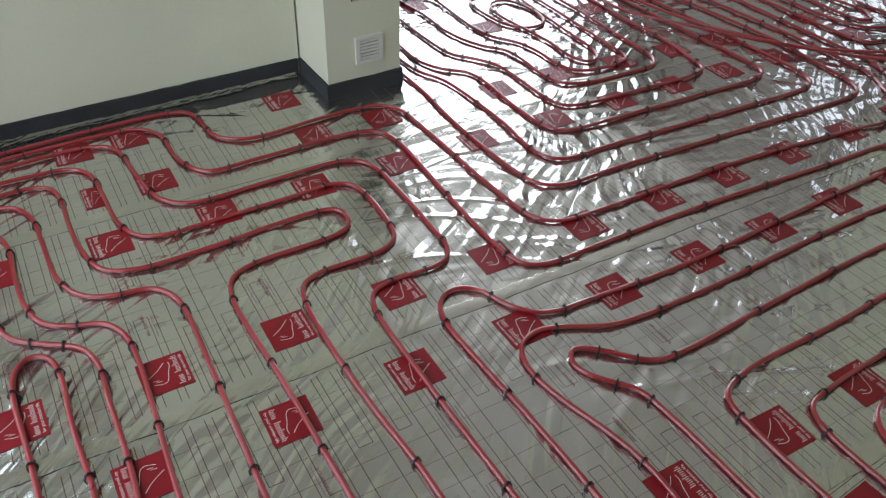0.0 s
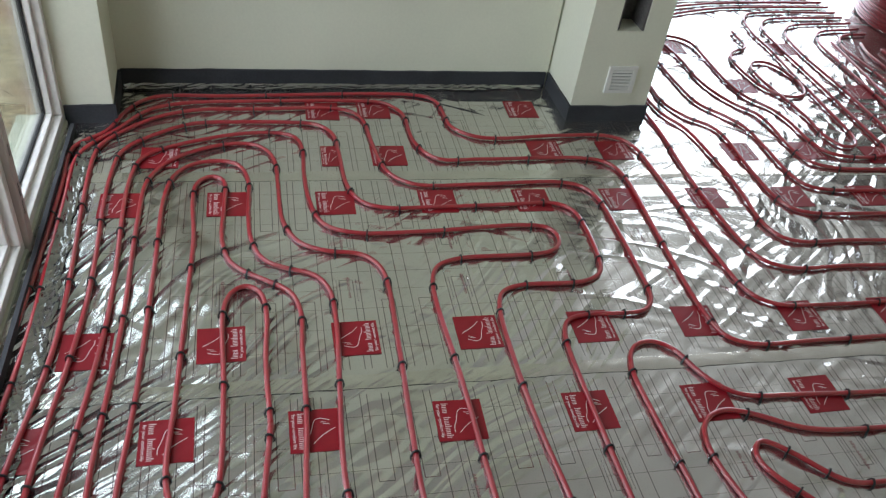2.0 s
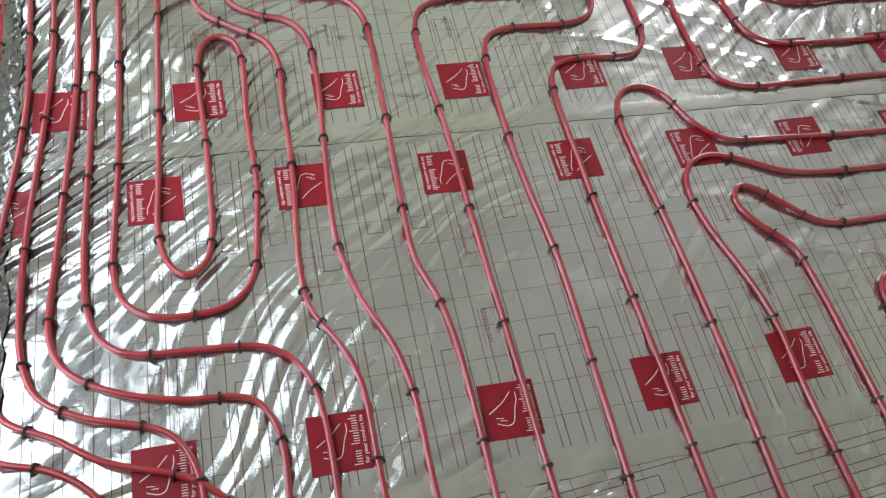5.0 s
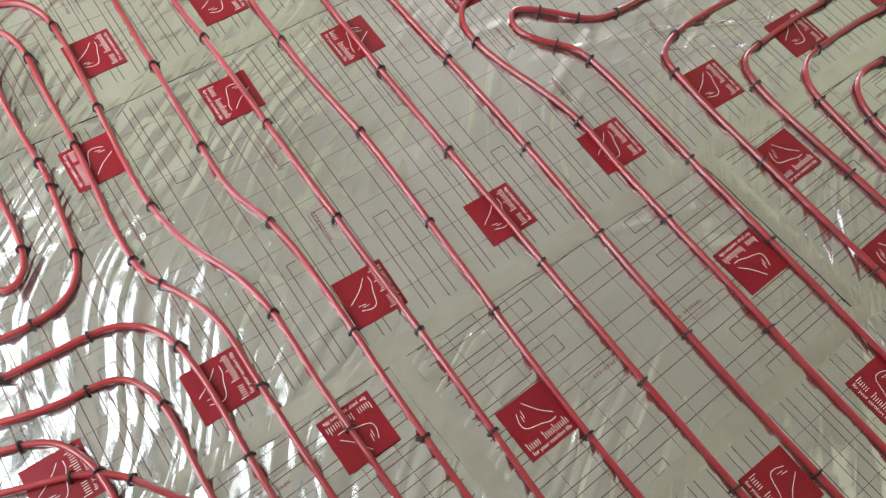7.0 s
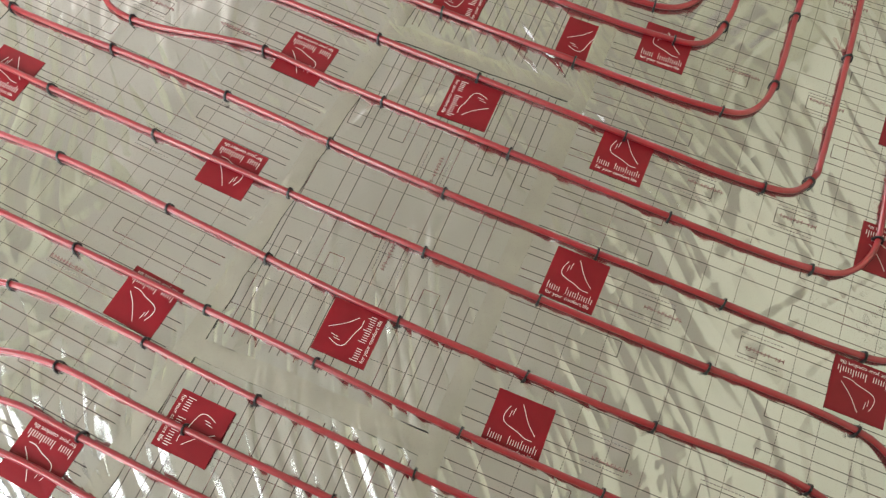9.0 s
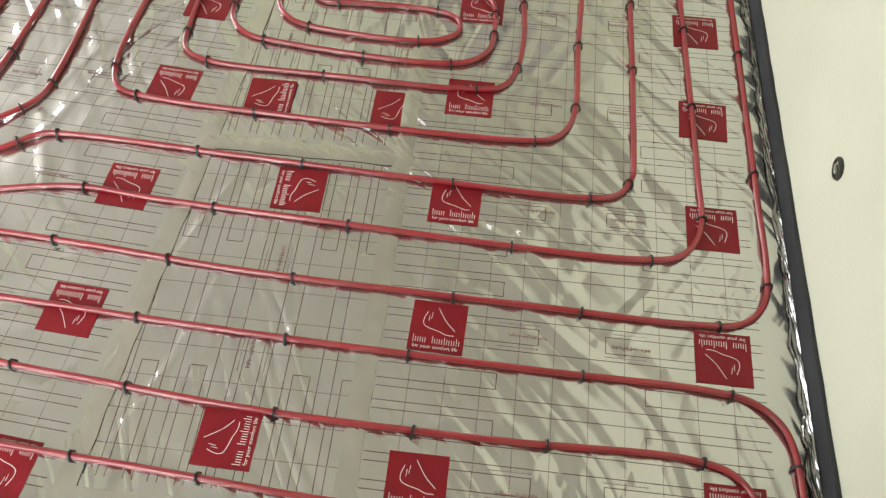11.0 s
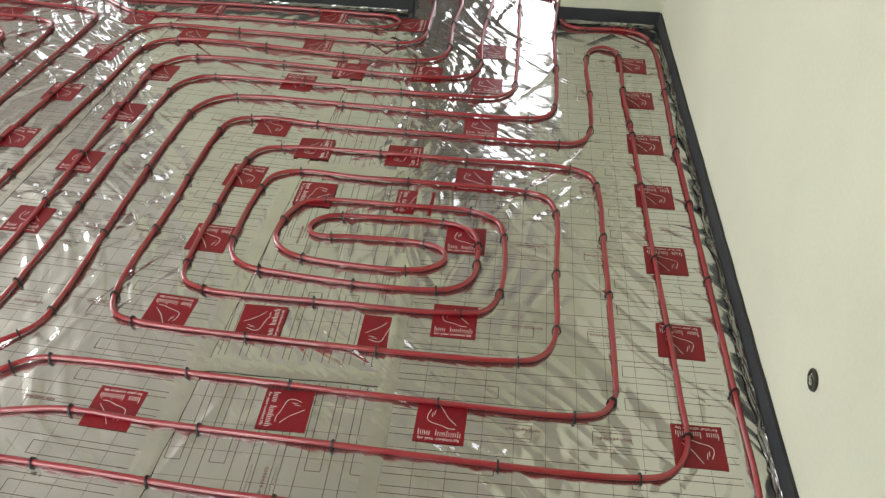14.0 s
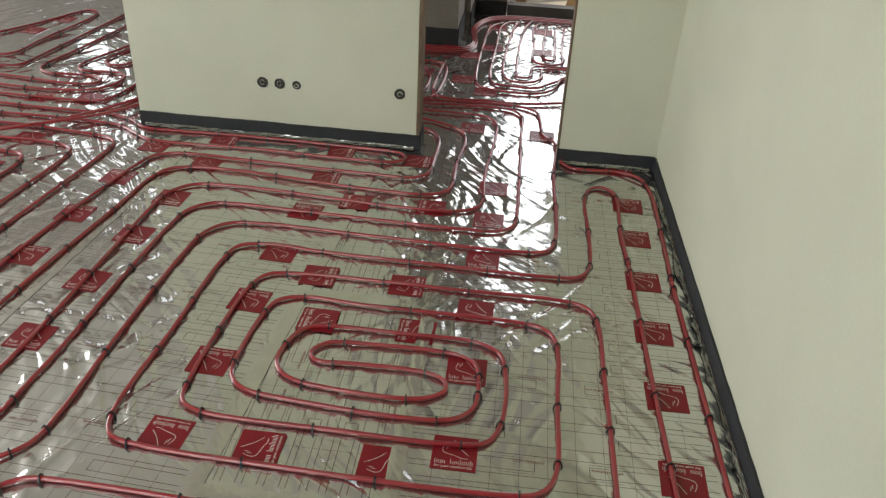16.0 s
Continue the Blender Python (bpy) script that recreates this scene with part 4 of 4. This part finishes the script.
heating_pipe([(2.53, -0.80), (1.95, -0.82), (1.34, -0.845), (1.17, -0.845), (1.10, -0.80), (1.08, -0.70), (1.08, -0.32), (1.09, 0.10), (1.10, 0.46), (1.11, 0.61), (1.095, 0.73), (1.065, 0.87), (1.06, 0.98), (1.09, 1.05), (1.16, 1.075), (1.24, 1.045),
              (1.35, 0.985), (1.66, 0.95), (2.1, 0.94), (2.50, 0.925), (2.62, 0.905), (2.685, 0.84), (2.70, 0.74), (2.69, 0.40), (2.68, -0.19), (2.69, -0.31), (2.74, -0.365), (2.85, -0.375), (3.23, -0.37), (3.62, -0.36), (3.88, -0.35), (3.95, -0.30), (3.965, -0.20), (3.96, -0.05), (3.935, 0.15), (3.93, 0.40)])
heating_pipe([(2.53, -0.80), (2.76, -0.785), (3.04, -0.785), (3.13, -0.765), (3.155, -0.715), (3.12, -0.67), (3.03, -0.65), (2.70, -0.66), (2.48, -0.65), (2.42, -0.61), (2.405, -0.50), (2.41, -0.02), (2.415, 0.30), (2.43, 0.53), (2.40, 0.625), (2.30, 0.65), (1.89, 0.66), (1.50, 0.67),
              (1.425, 0.64), (1.405, 0.55), (1.39, 0.20), (1.39, -0.40), (1.41, -0.50), (1.47, -0.535), (1.75, -0.54), (2.03, -0.535), (2.095, -0.50), (2.115, -0.42), (2.12, 0.12), (2.13, 0.30), (2.10, 0.385), (2.01, 0.41), (1.83, 0.42), (1.71, 0.41), (1.66, 0.36), (1.64, 0.25), (1.62, -0.15),
              (1.64, -0.26), (1.69, -0.305), (1.80, -0.31)])
heating_pipe([(1.80, -0.31), (1.88, -0.295), (1.915, -0.24), (1.92, 0.05), (1.905, 0.175), (1.85, 0.215), (1.815, 0.19), (1.82, 0.09), (1.82, -0.13), (1.80, -0.205), (1.75, -0.22), (1.705, -0.16), (1.70, 0.10), (1.73, 0.25), (1.79, 0.30), (1.90, 0.29), (1.97, 0.255), (1.99, 0.17), (1.99, -0.05),
              (1.99, -0.28), (1.95, -0.36), (1.86, -0.385), (1.64, -0.385), (1.56, -0.35), (1.54, -0.24), (1.54, 0.07), (1.55, 0.44), (1.58, 0.505), (1.68, 0.52), (2.16, 0.50), (2.235, 0.47), (2.26, 0.37), (2.265, -0.22), (2.265, -0.55), (2.24, -0.64), (2.16, -0.67), (1.89, -0.68), (1.47, -0.69), (1.32, -0.69)])
heating_pipe([(1.32, -0.69), (1.255, -0.66), (1.235, -0.57), (1.235, -0.35), (1.25, 0.28), (1.26, 0.68), (1.25, 0.78), (1.19, 0.86), (1.165, 0.93), (1.20, 0.975), (1.26, 0.93), (1.36, 0.825), (1.46, 0.81), (1.85, 0.81), (2.3, 0.80), (2.47, 0.78), (2.545, 0.72), (2.57, 0.60),
              (2.56, 0.16), (2.555, -0.40), (2.58, -0.50), (2.68, -0.53), (3.25, -0.52), (3.50, -0.53), (3.59, -0.52), (3.64, -0.47), (3.83, -0.45), (3.96, -0.42), (4.005, -0.33), (4.01, -0.10), (3.985, 0.16), (3.98, 0.40)])
# the loop at the foot of the wall between the openings
heating_pipe([(3.46, 1.66), (3.40, 1.50), (3.33, 1.41), (3.325, 1.25), (3.335, 0.88), (3.32, 0.30), (3.305, 0.17), (3.25, 0.145), (3.21, 0.19), (3.20, 0.48), (3.21, 0.83), (3.195, 1.19), (3.21, 1.34), (3.27, 1.43), (3.33, 1.53), (3.345, 1.65), (3.35, 2.0), (3.33, 2.4), (3.30, 2.8), (3.28, 3.05)])
# the wide room past the column
heating_pipe([(1.60, 4.2), (1.60, 3.4), (1.605, 2.75), (1.61, 2.50), (1.605, 2.33), (1.58, 2.10), (1.575, 1.92), (1.58, 1.72), (1.60, 1.62), (1.67, 1.57), (1.90, 1.555), (2.5, 1.50), (3.05, 1.455), (3.14, 1.46), (3.19, 1.52), (3.215, 1.70), (3.24, 1.94), (3.22, 2.4), (3.18, 2.8), (3.17, 3.05)])
heating_pipe([(1.70, 4.2), (1.69, 3.0), (1.67, 2.62), (1.68, 2.50), (1.725, 2.40), (1.74, 2.22), (1.735, 1.98), (1.715, 1.80), (1.735, 1.72), (1.80, 1.685), (1.93, 1.68), (2.15, 1.66), (2.55, 1.625), (2.96, 1.595), (3.04, 1.61), (3.075, 1.69), (3.09, 2.0), (3.08, 2.5), (3.06, 3.0), (3.10, 3.12)])
heating_pipe([(1.78, 4.2), (1.76, 3.0), (1.735, 2.74), (1.73, 2.58), (1.78, 2.47), (1.85, 2.40), (1.865, 2.30), (1.85, 2.11), (1.85, 1.95), (1.875, 1.86), (1.94, 1.83), (2.26, 1.80), (2.70, 1.765), (2.87, 1.755), (2.94, 1.78), (2.96, 1.87), (2.955, 2.3), (2.96, 2.8), (2.97, 3.10), (3.04, 3.20), (3.2, 3.22)])
heating_pipe([(1.90, 4.2), (1.88, 3.1), (1.87, 2.73), (1.885, 2.57), (1.95, 2.48), (1.995, 2.39), (2.00, 2.23), (1.995, 2.06), (2.02, 1.985), (2.09, 1.955), (2.30, 1.935), (2.66, 1.91), (2.74, 1.93), (2.765, 2.02), (2.80, 2.25), (2.80, 2.50), (2.83, 2.9), (2.86, 3.14), (2.93, 3.24), (3.2, 3.28)])
heating_pipe([(2.0, 4.2), (1.985, 3.15), (2.00, 2.95), (1.99, 2.79), (2.01, 2.66), (2.06, 2.55), (2.11, 2.49), (2.12, 2.38), (2.11, 2.24), (2.135, 2.13), (2.22, 2.085), (2.48, 2.06), (2.58, 2.06), (2.625, 2.11), (2.65, 2.36), (2.67, 2.66), (2.68, 3.00), (2.72, 3.22), (2.80, 3.31), (3.2, 3.35)])
heating_pipe([(1.62, 3.30), (1.9, 3.22), (2.07, 3.19), (2.13, 3.14), (2.13, 2.93), (2.12, 2.76), (2.14, 2.62), (2.20, 2.53), (2.225, 2.42), (2.225, 2.28), (2.25, 2.19), (2.32, 2.155), (2.46, 2.145), (2.53, 2.175), (2.54, 2.25), (2.56, 2.50), (2.58, 2.80), (2.60, 3.13), (2.62, 3.28), (2.70, 3.38), (3.2, 3.42)])
heating_pipe([(2.43, 3.25), (2.40, 3.07), (2.33, 3.045), (2.275, 3.0), (2.255, 2.84), (2.28, 2.68), (2.35, 2.615), (2.44, 2.63), (2.475, 2.70), (2.475, 2.83), (2.44, 2.92), (2.385, 2.94), (2.325, 2.90), (2.305, 2.78), (2.32, 2.60), (2.33, 2.45), (2.32, 2.30), (2.35, 2.225), (2.41, 2.225), (2.445, 2.28), (2.47, 2.50),
              (2.50, 2.80), (2.53, 3.07), (2.54, 3.25), (2.62, 3.44), (3.2, 3.48)])
for k in range(4):
    heating_pipe([(1.62, 3.42 + 0.09 * k), (2.0, 3.40 + 0.09 * k), (2.5, 3.52 + 0.06 * k), (3.2, 3.55 + 0.06 * k)], gap=0.5)
# far end past the wall between the openings
heating_pipe([(4.0, 3.2), (3.62, 2.6), (3.58, 2.28), (3.57, 1.98), (3.60, 1.74), (3.72, 1.70), (4.2, 1.66)])
heating_pipe([(3.90, 3.3), (3.72, 2.6), (3.69, 2.35), (3.68, 2.03), (3.74, 1.84), (3.88, 1.78), (3.98, 1.82), (3.98, 2.06), (4.05, 2.10), (4.49, 1.98), (5.2, 1.88)])
heating_pipe([(4.2, 3.3), (3.86, 2.7), (3.82, 2.43), (3.80, 2.23), (3.78, 2.02), (3.80, 1.90), (3.86, 1.88), (3.91, 1.95), (3.90, 2.20), (3.96, 2.28), (4.30, 2.24), (4.88, 2.17), (5.5, 2.10)])
heating_pipe([(4.4, 3.3), (4.05, 2.75), (3.95, 2.50), (3.98, 2.41), (4.15, 2.385), (5.02, 2.30), (5.6, 2.25)])
heating_pipe([(4.6, 3.4), (4.25, 2.85), (4.11, 2.62), (4.15, 2.55), (4.40, 2.53), (5.00, 2.48), (5.06, 2.55), (4.64, 2.75), (4.45, 2.88), (4.7, 3.3)])
heating_pipe([(3.45, 3.1), (3.47, 2.6), (3.46, 2.20), (3.45, 1.92), (3.47, 1.68), (3.62, 1.58), (4.2, 1.52)])
heating_pipe([(4.30, 1.85), (4.12, 1.87), (4.10, 1.97), (4.18, 2.005), (4.39, 1.95), (5.2, 1.80)])
OVER = "red heating pipe crossing loosely over the laid pipes"
heating_pipe([(2.90, 3.10), (2.86, 2.80), (2.83, 2.52), (2.90, 2.38), (3.02, 2.18), (3.18, 1.92), (3.36, 1.74), (3.60, 1.58), (4.0, 1.40)], OVER, lift=0.017, clips=False)
heating_pipe([(2.96, 2.70), (3.02, 2.30), (3.20, 1.90), (3.44, 1.60), (3.70, 1.45)], OVER, lift=0.019, clips=False)
# behind the doorway
heating_pipe([(4.63, 0.13), (4.40, 0.14), (4.14, 0.14), (4.06, 0.11), (4.03, 0.02), (4.045, -0.12), (4.04, -0.30), (4.06, -0.42), (4.12, -0.60)])
heating_pipe([(5.52, -0.16), (5.40, -0.09), (4.86, -0.065), (4.36, -0.075), (4.26, -0.10), (4.215, -0.18), (4.22, -0.43), (4.30, -0.51), (4.53, -0.59), (4.6, -0.9)])
heating_pipe([(5.56, -0.21), (5.44, -0.16), (5.00, -0.15), (4.40, -0.155), (4.31, -0.19), (4.30, -0.28), (4.30, -0.42), (4.40, -0.50), (4.56, -0.66)])
heating_pipe([(5.60, -0.28), (5.47, -0.25), (5.27, -0.23), (4.45, -0.23), (4.38, -0.27), (4.375, -0.37), (4.46, -0.44), (4.62, -0.45), (4.64, -0.62)])
heating_pipe([(5.62, -0.36), (5.46, -0.32), (5.29, -0.30), (4.55, -0.295), (4.46, -0.30), (4.45, -0.36), (4.50, -0.385), (4.60, -0.38), (4.66, -0.40), (4.68, -0.60)])
heating_pipe([(5.58, -0.42), (5.47, -0.375), (5.10, -0.385), (4.76, -0.39), (4.72, -0.42), (4.715, -0.52), (4.76, -0.56), (5.0, -0.56), (5.50, -0.58)])
heating_pipe([(5.55, -0.46), (5.30, -0.45), (4.84, -0.45), (4.79, -0.47), (4.80, -0.51), (4.86, -0.515), (5.45, -0.515)])
heating_pipe([(3.70, 0.62), (4.03, 0.14), (4.10, 0.115), (4.56, 0.12), (4.60, 0.17), (4.60, 0.60)])
heating_pipe([(3.9, 0.40), (4.10, 0.20), (4.45, 0.205), (4.50, 0.25), (4.50, 0.70)])
for k in range(3):
    heating_pipe([(4.83 + 0.05 * k, 0.70), (4.83 + 0.04 * k, 0.05), (4.95 + 0.03 * k, -0.02 + 0.012 * k), (5.35, 0.005 + 0.012 * k), (5.56 + 0.04 * k, -0.10), (5.62 + 0.03 * k, -0.9)], clips=False, lift=0.002)

# ---- small fittings ----


def disc_ring(bm, r0, r1, z0, z1, index, sides=24):
    """A ring standing on the xy plane, between two radii and two heights."""
    rows = []
    for k in range(sides):
        a = 2 * math.pi * k / sides
        rows.append([bm.verts.new((r * math.cos(a), r * math.sin(a), z)) for r, z in ((r0, z0), (r0, z1), (r1, z1), (r1, z0))])
    for k in range(sides):
        p, q = rows[k], rows[(k + 1) % sides]
        for i in range(4):
            f = bm.faces.new((p[i], p[(i + 1) % 4], q[(i + 1) % 4], q[i]))
            f.material_index = index
    bmesh.ops.recalc_face_normals(bm, faces=bm.faces)


def flush_box(m, label, pale, seed):
    """A round flush box without its cover: rim, a flat dark disc for the recessed cup, cable ends and torn plaster
    round it.
    """
    rnd = random.Random(seed)
    box = thing("flush_box", m, label, "flush box", "open flush boxes in the walls")
    bm = bmesh.new()
    disc_ring(bm, 0.0205, 0.0240, -0.002, 0.0035, 0)
    part("rim", bm, GRILLE if pale else CUP_DARK, box)
    bm = bmesh.new()
    bmesh.ops.create_circle(bm, cap_ends=True, radius=0.0208, segments=24)
    for v in bm.verts:
        v.co.z = 0.0006
    part("cup", bm, CUP_DARK, box)
    bm = bmesh.new()
    bmesh.ops.create_circle(bm, cap_ends=True, radius=0.0255, segments=17)
    for v in bm.verts:
        s = rnd.uniform(0.92, 1.08)
        v.co = (v.co.x * s, v.co.y * s, 0.0003)
    part("torn_plaster", bm, RAW_EDGE if not pale else PLASTER, box)
    for k in range(3):
        bm = bmesh.new()
        a0 = rnd.uniform(0, 6.28)
        pts = [(0.013 * math.cos(a0 + t * 0.9) * (1 - 0.09 * t), 0.013 * math.sin(a0 + t * 0.9) * (1 - 0.09 * t), 0.002 + 0.0016 * t) for t in range(6)]
        rows = []
        for x, y, z in pts:
            rows.append([bm.verts.new((x + 0.0016 * c, y + 0.0016 * s, z)) for c, s in ((1, 0), (0, 1), (-1, 0), (0, -1))])
        for p, q in zip(rows, rows[1:]):
            for i in range(4):
                bm.faces.new((p[i], p[(i + 1) % 4], q[(i + 1) % 4], q[i]))
        part("cable_end", bm, (WIRE, BOX_GREY, GRILLE)[k], box)
    return box


for k, (y, z, pale) in enumerate(((0.833, 0.258, False), (0.753, 0.258, False), (0.674, 0.258, True), (0.200, 0.258, False))):
    flush_box(TURN_E @ pose(-0.0005, y, z, 0, -90, 0), "open round flush box with bare cable ends in a cream wall" if not pale else "white-rimmed round flush box with cable ends in a cream wall", pale, k)
flush_box(TURN_S @ pose(1.18, 0.0005, 0.279, -90, 0, 0), "open round flush box with coiled cable in a cream wall", False, 9)

# ventilation grille on the column
grille = thing("vent_grille", TURN_C @ pose(0.174, -0.0005, 0.180), "square white plastic vent grille with slats on the column", "vent grille")
bm = bmesh.new()
for b in ((-0.058, 0.058, -0.010, 0, 0.040, 0.055), (-0.058, 0.058, -0.010, 0, -0.055, -0.040), (-0.058, -0.040, -0.010, 0, -0.040, 0.040), (0.040, 0.058, -0.010, 0, -0.040, 0.040)):
    slab(bm, *b, bevel=0.0015)
part("frame", bm, GRILLE, grille)
bm = bmesh.new()
slab(bm, -0.041, 0.041, -0.003, 0.0, -0.041, 0.041)
part("backing", bm, SLOT_SHADE, grille, "backing with the slots' shade in its colour")
for k in range(6):
    bm = bmesh.new()
    slab(bm, -0.040, 0.040, -0.0045, 0.0045, -0.0012, 0.0012)
    part("slat", bm, GRILLE, grille, m=pose(0, -0.0065, -0.033 + 0.0132 * k, 38, 0, 0))

# the reel of pipe that is still to be laid
coil = thing("pipe_coil", pose(3.69, 3.35, 0), "large upright-stacked coil of dark red plastic pipe", "pipe coil")
for k in range(17):
    z = 0.012 + R_PIPE * 2.05 * k
    for j in range(2):
        rad = 0.36 - 0.018 * j + random.uniform(-0.004, 0.004)
        ring = [Vector((rad * math.cos(a), rad * math.sin(a))) for a in [2 * math.pi * i / 64 for i in range(65)]]
        me = tube("winding", ring, [z + random.uniform(-0.001, 0.001)] * 65, R_PIPE, PIPE, 8)
        w = new("winding", me)
        w.parent = coil

# trestle outside the far door
trestle = thing("trestle", pose(6.55, -0.45, -0.12), "raw pine carpenter's trestle standing outside the door", "trestle")
bm = bmesh.new()
slab(bm, -0.05, 0.05, -0.7, 0.7, 0.70, 0.78, 0.004)
part("top_beam", bm, WOOD, trestle)
for sx in (-1, 1):
    for sy in (-1, 1):
        bm = bmesh.new()
        slab(bm, -0.02, 0.02, -0.04, 0.04, -0.38, 0.38, 0.003)
        part("leg", bm, WOOD, trestle, m=pose(sx * 0.14, sy * 0.28, 0.365, sy * -16, sx * -16, 0))
bm = bmesh.new()
slab(bm, -0.26, 0.26, -0.34, 0.34, 0.52, 0.545, 0.003)
part("cross_board", bm, WOOD, trestle)
